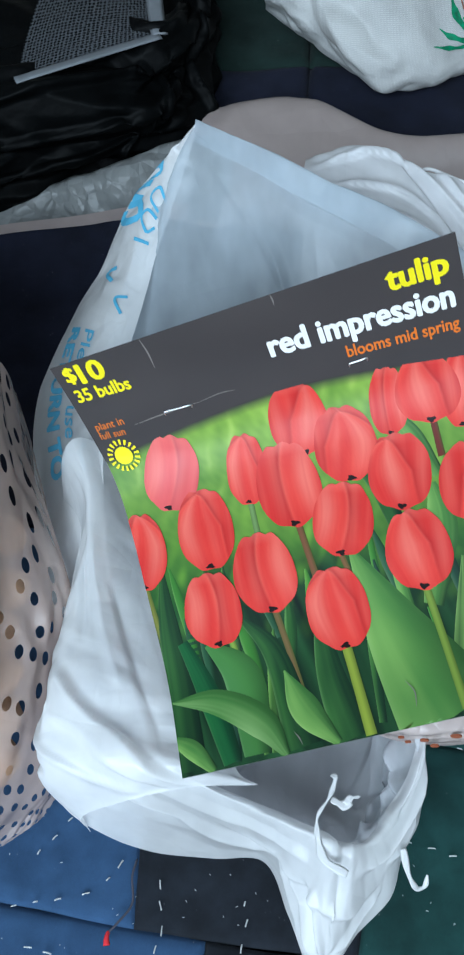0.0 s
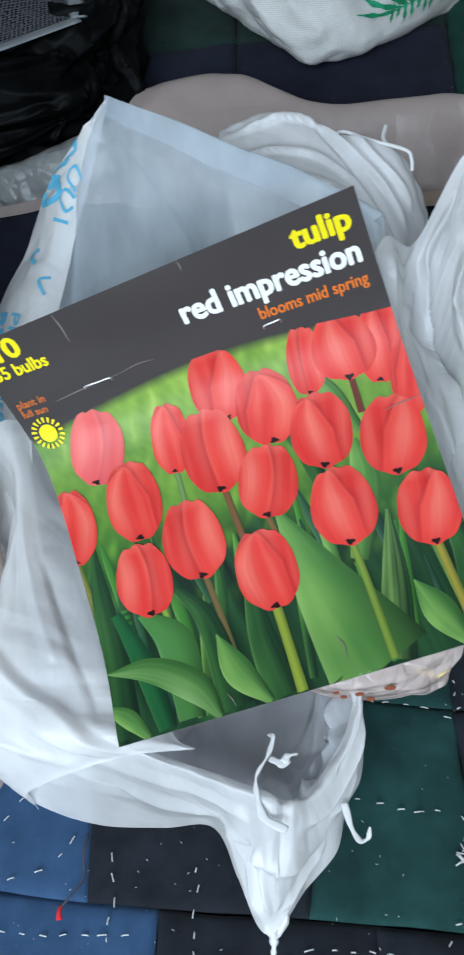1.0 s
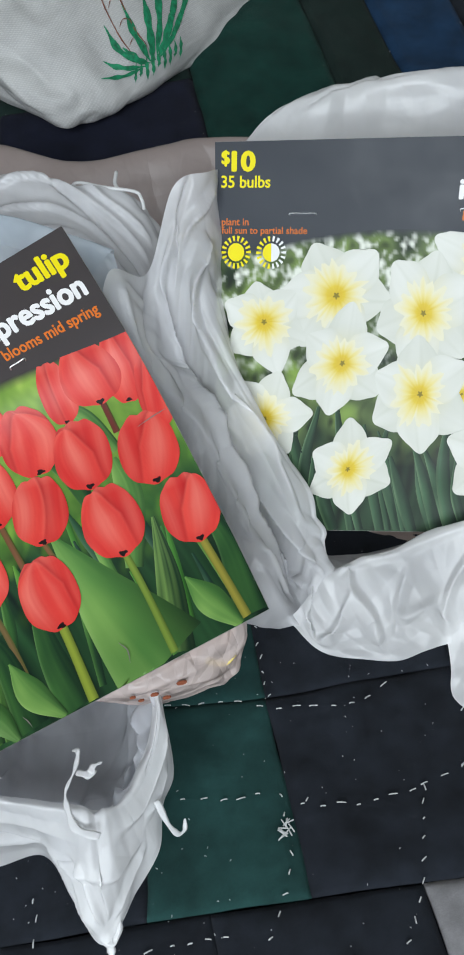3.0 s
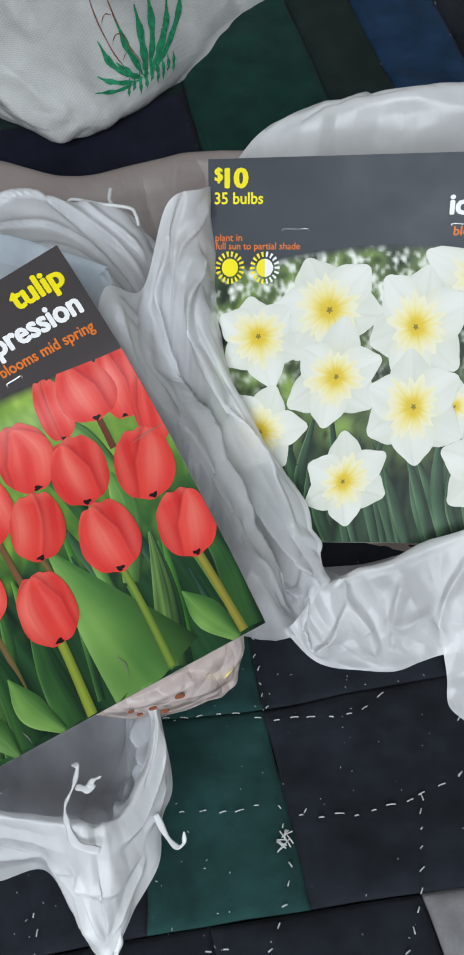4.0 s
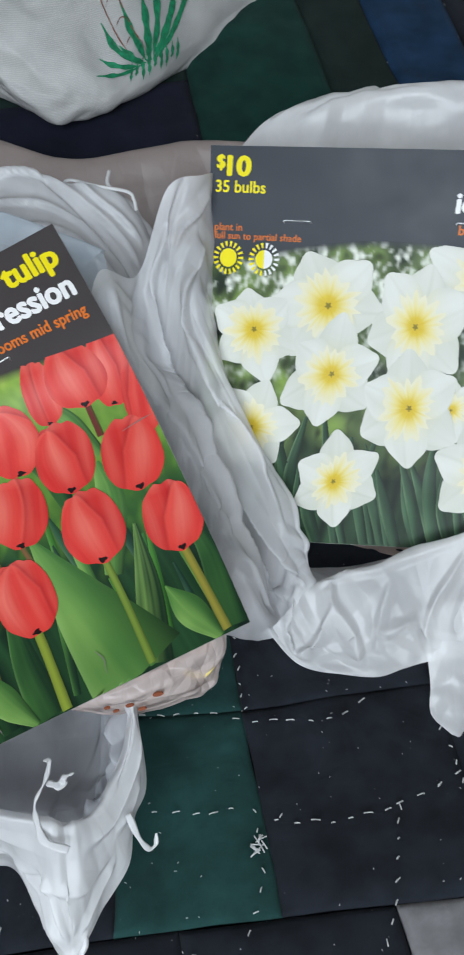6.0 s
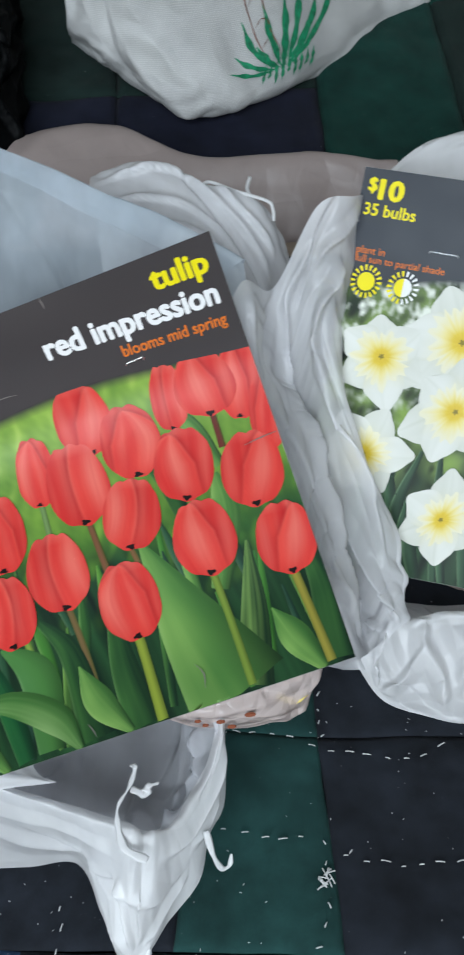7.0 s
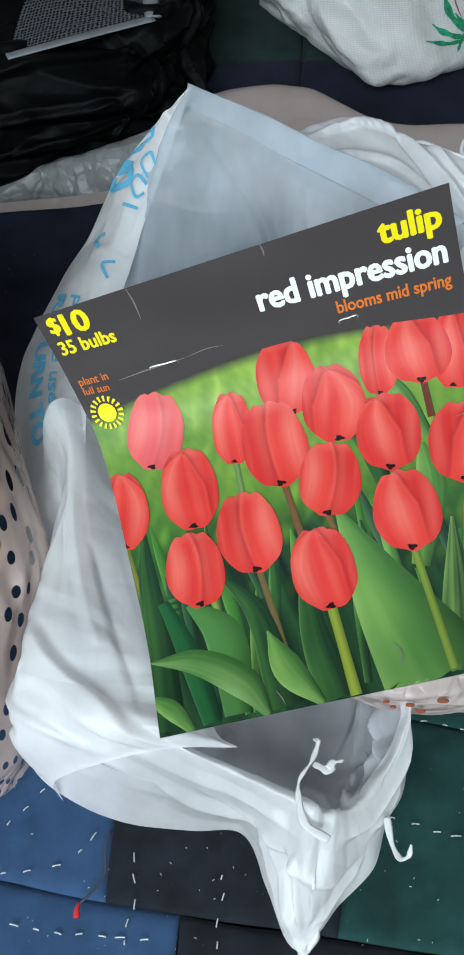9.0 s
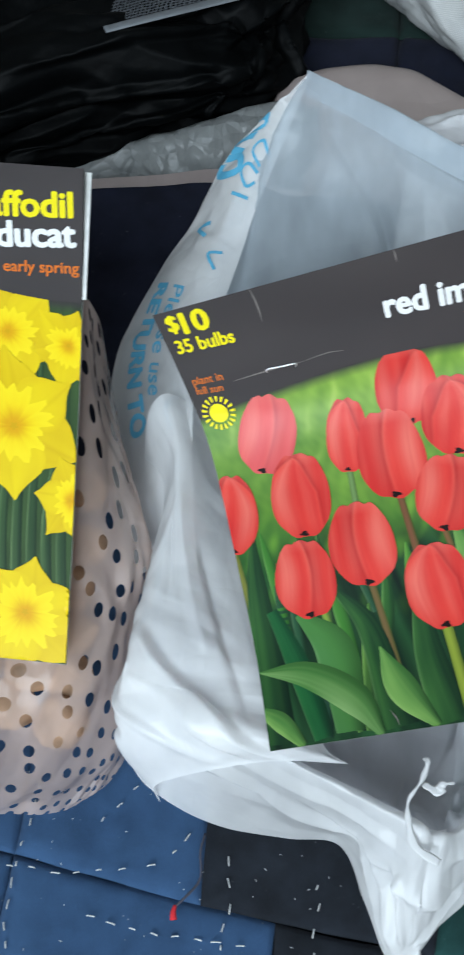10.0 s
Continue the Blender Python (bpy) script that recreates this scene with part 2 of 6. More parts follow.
def mesh_object(name, verts, faces, material, parent=None, label="", colours=None, smooth=True, uvs=None):
    me = bpy.data.meshes.new(name)
    me.from_pydata([tuple(v) for v in verts], [], faces)
    if colours is not None:
        at = me.color_attributes.new("ink", "FLOAT_COLOR", "POINT")
        at.data.foreach_set("color", np.array([(c[0] * INK_DEPTH, c[1] * INK_DEPTH, c[2] * INK_DEPTH, 1.0) for c in colours], dtype=np.float32).ravel())
    if uvs is not None:
        layer = me.uv_layers.new(name="flat")
        ids = np.empty(len(me.loops), dtype=np.int32)
        me.loops.foreach_get("vertex_index", ids)
        layer.data.foreach_set("uv", np.array(uvs, dtype=np.float32)[ids].ravel())
    me.polygons.foreach_set("use_smooth", [smooth] * len(me.polygons))
    me.materials.append(material)
    me.update()
    ob = new(name, me)
    if parent is not None:
        ob.parent = parent
    if label:
        tagged(ob, label)
    return ob


def thing(name, label, category, group="", kind=""):
    return tagged(new(name), label, category, group, kind)


def grid_faces(nu, nv, first=0, closed=False):
    faces = []
    for j in range(nv - 1):
        for i in range(nu - 1 if not closed else nu):
            k = (i + 1) % nu
            faces.append((first + j * nu + i, first + j * nu + k, first + (j + 1) * nu + k, first + (j + 1) * nu + i))
    return faces


def spline(points, n):
    """n points along a smooth curve through the given ones."""
    p = [Vector(q) for q in points]
    p = [p[0] * 2 - p[1]] + p + [p[-1] * 2 - p[-2]]
    seg = len(points) - 1
    out = []
    for k in range(n):
        s = k / (n - 1) * seg
        i = min(int(s), seg - 1)
        t = s - i
        a, b, c, d = p[i : i + 4]
        out.append(0.5 * ((2 * b) + (c - a) * t + (2 * a - 5 * b + 4 * c - d) * t * t + (3 * b - a - 3 * c + d) * t**3))
    return out


def loft(rails, nu, nv):
    """A grid of nv rows, smooth through the rails, each of nu points."""
    rows = [spline(r, nu) for r in rails]
    cols = [spline([row[i] for row in rows], nv) for i in range(nu)]
    return [cols[i][j] for j in range(nv) for i in range(nu)]


def crumple(verts, nu, nv, amount, freq, seed, stretch=(1, 1, 1)):
    """A handled film: flat facets that meet in long straight creases, in runs of several slants, with calm stretches between."""
    p = np.array([tuple(v) for v in verts]).reshape(nv, nu, 3)
    du, dv = np.gradient(p, axis=1), np.gradient(p, axis=0)
    n = np.cross(du, dv)
    n /= np.linalg.norm(n, axis=2, keepdims=True) + 1e-12
    rnd = np.random.RandomState(seed)
    wide, tall = np.linalg.norm(du, axis=2).mean() * (nu - 1), np.linalg.norm(dv, axis=2).mean() * (nv - 1)
    x, y = np.meshgrid(np.linspace(0, wide, nu), np.linspace(0, tall, nv))
    h = np.zeros((nv, nu))
    bend = 0.10 * np.sin(x * 1.7 + seed) + 0.10 * np.sin(y * 2.1 + seed * 2)
    for k in range(9):
        ang = rnd.uniform(0, math.pi)
        a, b = math.cos(ang) * stretch[0], math.sin(ang) * stretch[1]
        size = math.hypot(a, b)
        a, b = a / size, b / size
        f = freq * (0.75 + 0.26 * k)
        run = (a * x + b * y + bend) * f + rnd.uniform(0, 1)
        # crests at uneven distances
        run = run + 0.22 * np.sin(run * 2.39 + k) + 0.16 * np.sin(run * 0.93 + 2 * k)
        tri = np.abs((run % 1.0) - 0.5) * 4 - 1
        cell = np.sin(x * (0.9 + 0.35 * k) + rnd.uniform(0, 6)) * np.sin(y * (0.8 + 0.35 * k) + rnd.uniform(0, 6)) + 0.35 * np.sin((b * x - a * y) * (1.1 + 0.4 * k) + rnd.uniform(0, 6))
        h += tri * np.clip(cell * 1.6, 0, 1) * amount * 1.5 / (f * 4)
    rim = np.minimum(np.minimum(np.arange(nu), nu - 1 - np.arange(nu))[None, :], np.minimum(np.arange(nv), nv - 1 - np.arange(nv))[:, None]) / 6.0
    out = p + n * (h * np.clip(rim, 0.25, 1))[:, :, None]
    return [Vector(v) for v in out.reshape(-1, 3).tolist()]


def fold(verts, nu, nv, folds):
    """Long crisp folds pressed into a sheet. Each: points (u, v), height, width on one side, width on the other."""
    p = np.array([tuple(v) for v in verts]).reshape(nv, nu, 3)
    du, dv = np.gradient(p, axis=1), np.gradient(p, axis=0)
    n = np.cross(du, dv)
    n /= np.linalg.norm(n, axis=2, keepdims=True) + 1e-12
    if (n * (np.array([0.6, -0.5, 5.2]) - p)).sum() < 0:
        n = -n
    wide, tall = np.linalg.norm(du, axis=2).mean() * (nu - 1), np.linalg.norm(dv, axis=2).mean() * (nv - 1)
    gu, gv = np.meshgrid(np.linspace(0, wide, nu), np.linspace(0, tall, nv))
    h = np.zeros((nv, nu))
    for points, height, left, right in folds:
        line = np.array([tuple(q)[:2] for q in spline([(a * wide, b * tall, 0) for a, b in points], 24)])
        run = np.linspace(0, 1, 24)
        best, side, along = np.full((nv, nu), 1e9), np.zeros((nv, nu)), np.zeros((nv, nu))
        for k in range(23):
            d = line[k + 1] - line[k]
            length = np.hypot(*d) + 1e-9
            x, y = gu - line[k, 0], gv - line[k, 1]
            t = np.clip((x * d[0] + y * d[1]) / length**2, 0, 1)
            dist = np.hypot(x - t * d[0], y - t * d[1])
            near = dist < best
            best = np.where(near, dist, best)
            side = np.where(near, d[0] * y - d[1] * x, side)
            along = np.where(near, run[k] + t / 23, along)
        reach = np.where(side > 0, left, right)
        taper = np.clip(np.minimum(along, 1 - along) * 5, 0, 1)
        h += height * taper * np.clip(1 - best / reach, 0, 1) ** 1.3
    return [Vector(v) for v in (p + n * h[:, :, None]).reshape(-1, 3).tolist()]


SHEETS = {}


def sheet(name, rails, nu, nv, material, parent, amount=0.05, freq=1.6, seed=1, stretch=(1, 1, 1), label="", fine=2.0, folds=()):
    nu, nv = int(nu * fine), int(nv * fine)
    v = crumple(loft(rails, nu, nv), nu, nv, amount, freq, seed, stretch)
    if folds:
        v = fold(v, nu, nv, folds)
    SHEETS[seed] = (v, nu, nv)
    # the cloth laid flat, in metres
    wide = sum((v[i + 1 + nv // 2 * nu] - v[i + nv // 2 * nu]).length for i in range(nu - 1)) * U
    tall = sum((v[nu // 2 + (j + 1) * nu] - v[nu // 2 + j * nu]).length for j in range(nv - 1)) * U
    flat = [(wide * i / (nu - 1), tall * j / (nv - 1)) for j in range(nv) for i in range(nu)]
    return mesh_object(name, [V(p) for p in v], grid_faces(nu, nv), material, parent, label, uvs=flat)


def tube(name, points, radius, material, parent=None, sides=6, n=20, label="", taper=None, flat=1.0):
    """A round (or flattened) strand along a smooth curve; points and radius in plan units."""
    c = spline(points, n)
    verts, faces = [], []
    for k, p in enumerate(c):
        d = (c[min(k + 1, n - 1)] - c[max(k - 1, 0)]).normalized()
        side = d.cross(Vector((0, 0, 1)))
        side = side.normalized() if side.length > 1e-4 else Vector((1, 0, 0))
        up = side.cross(d)
        r = radius * (taper(k / (n - 1)) if taper else 1.0)
        for s in range(sides):
            a = 2 * math.pi * s / sides
            verts.append(V(p + side * math.cos(a) * r + up * math.sin(a) * r * flat))
    faces = grid_faces(sides, n, closed=True)
    faces.append(tuple(range(sides))[::-1])
    faces.append(tuple((n - 1) * sides + s for s in range(sides)))
    return mesh_object(name, verts, faces, material, parent, label)


def box(name, lo, hi, material, parent=None, label=""):
    """A plain slab between two corners, in metres, with softened edges."""
    bm = bmesh.new()
    bmesh.ops.create_cube(bm, size=1.0)
    for v in bm.verts:
        v.co = Vector([lo[k] + (v.co[k] + 0.5) * (hi[k] - lo[k]) for k in range(3)])
    bmesh.ops.bevel(bm, geom=bm.edges[:], offset=min(0.01, min(hi[k] - lo[k] for k in range(3)) * 0.2), segments=2, affect="EDGES")
    me = bpy.data.meshes.new(name)
    bm.to_mesh(me)
    bm.free()
    me.materials.append(material)
    ob = new(name, me)
    ob.parent = parent
    if label:
        tagged(ob, label)
    return ob


# ---- the room that closes the place ----
WALL = plain("cream_wall_paint", (0.62, 0.60, 0.56), 0.85, vary=0.04, scale=8)
CEIL = plain("white_ceiling_paint", (0.80, 0.80, 0.78), 0.9, vary=0.03, scale=6)
WOOD = plain("floor_boards", (0.22, 0.14, 0.08), 0.5, vary=0.3, scale=6)
FRAME = plain("white_window_paint", (0.8, 0.8, 0.8), 0.45, vary=0.03)
SHEET = cloth("mattress_ticking", (0.45, 0.44, 0.42), weave=400)
X0, X1, Y0, Y1, Z0, Z1 = -1.9, 2.4, -1.35, 2.4, -0.55, 1.95


def setting(name, lo, hi, material, label, category="wall"):
    return tagged(box(name, lo, hi, material), label, category, kind="structure")


setting("floor", (X0 - 0.1, Y0 - 0.1, Z0 - 0.1), (X1 + 0.1, Y1 + 0.1, Z0), WOOD, "brown wooden floor under the bed", "floor")
setting("ceiling", (X0 - 0.1, Y0 - 0.1, Z1 + 0.55), (X1 + 0.1, Y1 + 0.1, Z1 + 0.65), CEIL, "white painted ceiling of the room", "ceiling")
setting("wall_east", (X1, Y0 - 0.1, Z0), (X1 + 0.1, Y1 + 0.1, Z1 + 0.55), WALL, "cream painted wall beside the bed")
setting("wall_north", (X0, Y1, Z0), (X1, Y1 + 0.1, Z1 + 0.55), WALL, "cream painted wall behind the bed")
setting("wall_west", (X0 - 0.1, Y0 - 0.1, Z0), (X0, Y1 + 0.1, Z1 + 0.55), WALL, "cream painted wall on the other side of the bed")
a, b = WIN_X - WIN_W / 2, WIN_X + WIN_W / 2
c, d = WIN_Z - WIN_H / 2, WIN_Z + WIN_H / 2
wall_s = tagged(new("wall_south"), "cream painted wall with a wide window opening", "wall", kind="structure")
box("wall_pier", (X0, Y0 - 0.1, Z0), (a, Y0, Z1 + 0.55), WALL, wall_s)
box("wall_pier", (b, Y0 - 0.1, Z0), (X1, Y0, Z1 + 0.55), WALL, wall_s)
box("wall_below", (a, Y0 - 0.1, Z0), (b, Y0, c), WALL, wall_s)
box("wall_above", (a, Y0 - 0.1, d), (b, Y0, Z1 + 0.55), WALL, wall_s)
window = tagged(new("window_1"), "wide white-framed window letting in daylight", "window", kind="structure")
for lo, hi in (((a, c), (a + 0.05, d)), ((b - 0.05, c), (b, d)), ((a + 0.05, c), (b - 0.05, c + 0.05)), ((a + 0.05, d - 0.05), (b - 0.05, d)), ((WIN_X - 0.025, c + 0.05), (WIN_X + 0.025, d - 0.05))):
    box("window_frame", (lo[0], Y0 - 0.07, lo[1]), (hi[0], Y0 - 0.03, hi[1]), FRAME, window)


# ---- the quilt: one padded cloth, patch beside patch ----
def rise(x, y):
    """Height of the quilt's top in plan units: flat in front, climbing over what lies under it behind."""
    s = max(0.0, y - 4.2)
    h = 0.30 * (s * s / (s + 1.2)) * 1.14 if s > 0 else 0.0
    h = min(h, 3.0)
    return h + 0.03 * noise.noise(Vector((x * 0.9, y * 0.9, 3.0))) * (1.0 if y < 4 else 2.0)


bed = thing("bed", "mattress on a bed base under the quilt", "bed")
box("mattress", (-1.15, -0.75, -0.30), (1.15, 1.95, -0.035), SHEET, bed)
box("bed_base", (-1.15, -0.75, Z0), (1.15, 1.95, -0.302), WOOD, bed)

quilt = thing("patchwork_quilt", "dark patchwork quilt with white basting stitches", "quilt")
verts = []
for j in range(80):
    for i in range(70):
        x, y = -11 + 22 * i / 69, -7 + 26 * j / 79
        verts.append(V((x, y, rise(x, y) - 0.08)))
mesh_object("backing", verts, grid_faces(70, 80), QUILT_BACK, quilt, "dark cloth under the patches")


def patch(corners, material, seed, puff=0.026, n=40):
    """One sewn patch: its edges tuck into the seams and its middle lies slightly padded. Corners run round from the near left."""
    p, q, r, s = [Vector((*k, 0)) for k in corners]
    top, under = [], []
    for j in range(n):
        for i in range(n):
            u, v = i / (n - 1), j / (n - 1)
            w = (1 - v) * ((1 - u) * p + u * q) + v * ((1 - u) * s + u * r)
            wob = 0.012 * noise.noise(Vector((w[0] * 3, w[1] * 3, seed)))
            e = min(u, 1 - u) * (q - p).length, min(v, 1 - v) * (s - p).length
            edge = min(1.0, min(e) / 0.09)
            z = rise(w[0], w[1]) + puff * (1 - (1 - edge) ** 2) - 0.03 + 0.018 * noise.noise(Vector((w[0] * 2.2, w[1] * 2.2, seed * 1.7))) * edge
            # small puckers where the hand stitches pull
            z += (0.010 * noise.noise(Vector((w[0] * 7, w[1] * 4, seed))) + 0.006 * noise.noise(Vector((w[0] * 5, w[1] * 13, seed + 5)))) * edge
            top.append(V((w[0] + wob, w[1] + wob, z)))
    edge_ids = [i for i in range(n)] + [(j + 1) * n - 1 for j in range(1, n)] + [n * n - 1 - i for i in range(1, n)] + [(n - 1 - j) * n for j in range(1, n - 1)]
    k0 = len(top)
    verts = top + [top[k] - Vector((0, 0, 0.004)) for k in edge_ids]
    m = len(edge_ids)
    faces = grid_faces(n, n) + [(edge_ids[k], k0 + k, k0 + (k + 1) % m, edge_ids[(k + 1) % m]) for k in range(m)]
    return mesh_object("patch", verts, faces, material, quilt)


LOW = [(-1.62, 1.32), (-0.575, 1.15), (0.64, 1.015), (1.56, 0.90), (2.74, 0.735), (3.9, 0.60)]
TOP = [(-1.70, 2.60), (-0.62, 2.48), (0.86, 2.32), (1.625, 2.185), (2.88, 2.05), (4.1, 1.95)]
HIGH = [(-1.80, 4.0), (-0.70, 3.9), (1.00, 3.8), (1.75, 3.7), (3.05, 3.6), (4.3, 3.5)]
for k, m in enumerate((BLUE_DENIM, BLACK_TWILL, GREEN_TWILL, BLACK_TWILL, BLACK_TWILL)):
    patch((LOW[k], LOW[k + 1], TOP[k + 1], TOP[k]), m, k)
for k, m in enumerate((BLUE_DENIM, BLACK_TWILL, GREEN_TWILL, BLACK_TWILL, BLACK_TWILL)):
    patch((TOP[k], TOP[k + 1], HIGH[k + 1], HIGH[k]), m, k + 9)
patch(((-2.9, 1.5), (-1.62, 1.32), (-1.70, 2.60), (-2.95, 2.75)), BLUE_DENIM, 20)
patch(((-2.95, 2.75), (-1.70, 2.60), (-1.80, 4.0), (-3.0, 4.1)), BLACK_TWILL, 21)
patch(((-2.9, 0.1), (-1.60, -0.05), (-1.63, 1.315), (-2.9, 1.495)), BLUE_DENIM, 22)
patch(((-1.60, -0.05), (-0.20, -0.2), (-0.18, 1.095), (-1.62, 1.315)), BLUE_DENIM, 23)
patch(((-0.20, -0.2), (0.98, -0.35), (0.99, 0.965), (-0.18, 1.095)), BLACK_TWILL, 24)
patch(((0.98, -0.35), (2.14, -0.5), (2.17, 0.81), (0.99, 0.965)), BLACK_TWILL, 25)
patch(((2.14, -0.5), (3.3, -0.6), (3.35, 0.66), (2.17, 0.81)), GREY_TWILL, 26)
patch(((3.3, -0.6), (4.4, -0.7), (4.45, 0.52), (3.35, 0.66)), BLACK_TWILL, 27)
for corners, m in (
    (((-3.3, 4.15), (-0.75, 3.95), (-0.90, 7.4), (-3.3, 7.4)), NAVY),
    (((-0.75, 3.95), (2.2, 3.8), (2.6, 7.4), (-0.90, 7.4)), BLACK_TWILL),
    (((2.2, 3.75), (4.6, 3.6), (4.95, 7.15), (2.6, 7.15)), DARK_GREEN),
    (((-0.90, 7.4), (0.49, 7.4), (0.55, 8.93), (-0.5, 9.0)), NAVY),
    (((0.49, 7.4), (2.62, 7.4), (2.70, 9.05), (0.55, 8.93)), NAVY),
    (((2.62, 7.15), (4.15, 7.15), (4.2, 10.3), (2.75, 10.3)), BOTTLE_GREEN),
    (((4.15, 7.15), (4.95, 7.15), (4.88, 10.3), (4.2, 10.3)), DARK_GREEN),
    (((4.95, 7.15), (5.75, 7.1), (5.85, 10.2), (4.88, 10.3)), ROYAL),
    (((5.75, 7.1), (7.4, 7.0), (7.5, 10.2), (5.85, 10.2)), BLACK_TWILL),
    (((-0.5, 9.0), (0.55, 8.93), (0.6, 11.0), (-0.6, 11.0)), DARK_GREEN),
    (((0.55, 8.93), (2.70, 9.05), (2.8, 11.0), (0.6, 11.0)), DARK_GREEN),
    (((2.75, 10.3), (5.85, 10.2), (6.0, 13.0), (2.8, 13.0)), BOTTLE_GREEN),
):
    patch(corners, m, corners[0][0] * 3.7 + corners[0][1], puff=0.06, n=40)


# ---- printed cards ----
def lin(r, g, b):
    """Linear colour from 0..255 print values."""
    return tuple(((c / 255 + 0.055) / 1.055) ** 2.4 if c > 10 else c / 255 / 12.92 for c in (r, g, b))


def mix3(a, b, t):
    t = max(0.0, min(1.0, t))
    return tuple(x + (y - x) * t for x, y in zip(a, b))


class CardShape:
    """A bent card: u runs left to right, v top to bottom, w is the height of a layer over it in millimetres."""

    def __init__(self, tl, tr, br, bl, bow):
        self.c = [Vector(p) for p in (tl, tr, br, bl)]
        self.n = (self.c[3] - self.c[0]).cross(self.c[1] - self.c[0]).normalized()
        if self.n[2] < 0:
            self.n = -self.n
        self.bow = bow
        self.w = ((self.c[1] - self.c[0]).length + (self.c[2] - self.c[3]).length) / 2
        self.h = ((self.c[3] - self.c[0]).length + (self.c[2] - self.c[1]).length) / 2

    def sag(self, v):
        t = self.bow
        if v < 0:
            return v * (t[1][1] - t[0][1]) / (t[1][0] - t[0][0])
        v = min(1.0, v)
        k = max(i for i in range(len(t) - 1) if t[i][0] <= v)

        def slope(i):
            if i in (0, len(t) - 1):
                i = min(max(i, 0), len(t) - 2)
                return (t[i + 1][1] - t[i][1]) / (t[i + 1][0] - t[i][0])
            return (t[i + 1][1] - t[i - 1][1]) / (t[i + 1][0] - t[i - 1][0])

        w = t[k + 1][0] - t[k][0]
        s = (v - t[k][0]) / w
        return (2 * s**3 - 3 * s**2 + 1) * t[k][1] + (s**3 - 2 * s**2 + s) * w * slope(k) + (3 * s**2 - 2 * s**3) * t[k + 1][1] + (s**3 - s**2) * w * slope(k + 1)

    def at(self, u, v, mm=0.0):
        a, b, c, d = self.c
        p = (1 - v) * ((1 - u) * a + u * b) + v * ((1 - u) * d + u * c)
        return V(p - self.n * (self.sag(v) - mm * 0.01))


def printed(card, parent, name, uv, nu, nv, colour, mm, closed=False, label=""):
    """A flat printed shape: a grid of uv points with its ink colours."""
    inside = [(max(0.001, min(0.999, u)), max(0.001, min(0.999, v))) for u, v in uv]
    return mesh_object(name, [card.at(u, v, mm) for u, v in inside], grid_faces(nu, nv, closed=closed), INK, parent, label, colours=colour)


def board(card, parent, label):
    """The stiff card itself, under its print."""
    nu, nv = 8, 90
    verts = [card.at(i / (nu - 1), j / (nv - 1), -0.25) for j in range(nv) for i in range(nu)]
    low = [card.at(i / (nu - 1), j / (nv - 1), -0.75) for j in range(nv) for i in range(nu)]
    f = grid_faces(nu, nv)
    ids = list(range(nu)) + [(j + 1) * nu - 1 for j in range(1, nv)] + [nu * nv - 1 - i for i in range(1, nu)] + [(nv - 1 - j) * nu for j in range(1, nv - 1)]
    m, k0 = len(ids), nu * nv
    faces = f + [tuple(k0 + k for k in q[::-1]) for q in f] + [(ids[k], ids[(k + 1) % m], k0 + ids[(k + 1) % m], k0 + ids[k]) for k in range(m)]
    return mesh_object("card", verts + low, faces, CARD_BACK, parent, label)


def lettering(card, parent, text, start, end, colour, bold=0.02, mm=0.55, squash=1.0, name="printed_line", material=None):
    """A line of type from start to end on the card, set in the built-in font; bold: extra stroke, in letter heights."""
    cu = bpy.data.curves.new("type", "FONT")
    cu.body, cu.resolution_u = text, 3
    ob = bpy.data.objects.new("type", cu)
    scene.collection.objects.link(ob)
    bpy.context.view_layer.update()
    me = bpy.data.meshes.new_from_object(ob.evaluated_get(bpy.context.evaluated_depsgraph_get()))
    bpy.data.objects.remove(ob)
    bpy.data.curves.remove(cu)
    xs = [v.co.x for v in me.vertices]
    lo, wide = min(xs) - bold, max(xs) - min(xs) + 2 * bold
    ax = Vector(((end[0] - start[0]) * card.w, (end[1] - start[1]) * card.h))
    k = ax.length / wide
    ax.normalize()
    down = Vector((-ax.y, ax.x))
    verts, faces = [], []
    strokes = [(0, 0), (1, 0), (-1, 0), (0, 0.8), (0, -0.8), (0.7, 0.55), (-0.7, 0.55), (0.7, -0.55), (-0.7, -0.55)] if bold else [(0, 0)]
    for n, (sx, sy) in enumerate(strokes):
        first = len(verts)
        for v in me.vertices:
            q = ax * ((v.co.x - lo + sx * bold) * k) - down * ((v.co.y + sy * bold) * k * squash)
            verts.append(card.at(start[0] + q.x / card.w, start[1] + q.y / card.h, mm + 0.012 * n))
        faces += [tuple(first + i for i in p.vertices) for p in me.polygons]
    bpy.data.meshes.remove(me)
    return mesh_object(name, verts, faces, material or INK, parent, "", colours=[colour] * len(verts), smooth=False)


HEAD_MM, TYPE_MM = 1.60, 1.68
YELLOW, WHITE, ORANGE = lin(248, 232, 20), lin(245, 245, 245), lin(226, 120, 40)


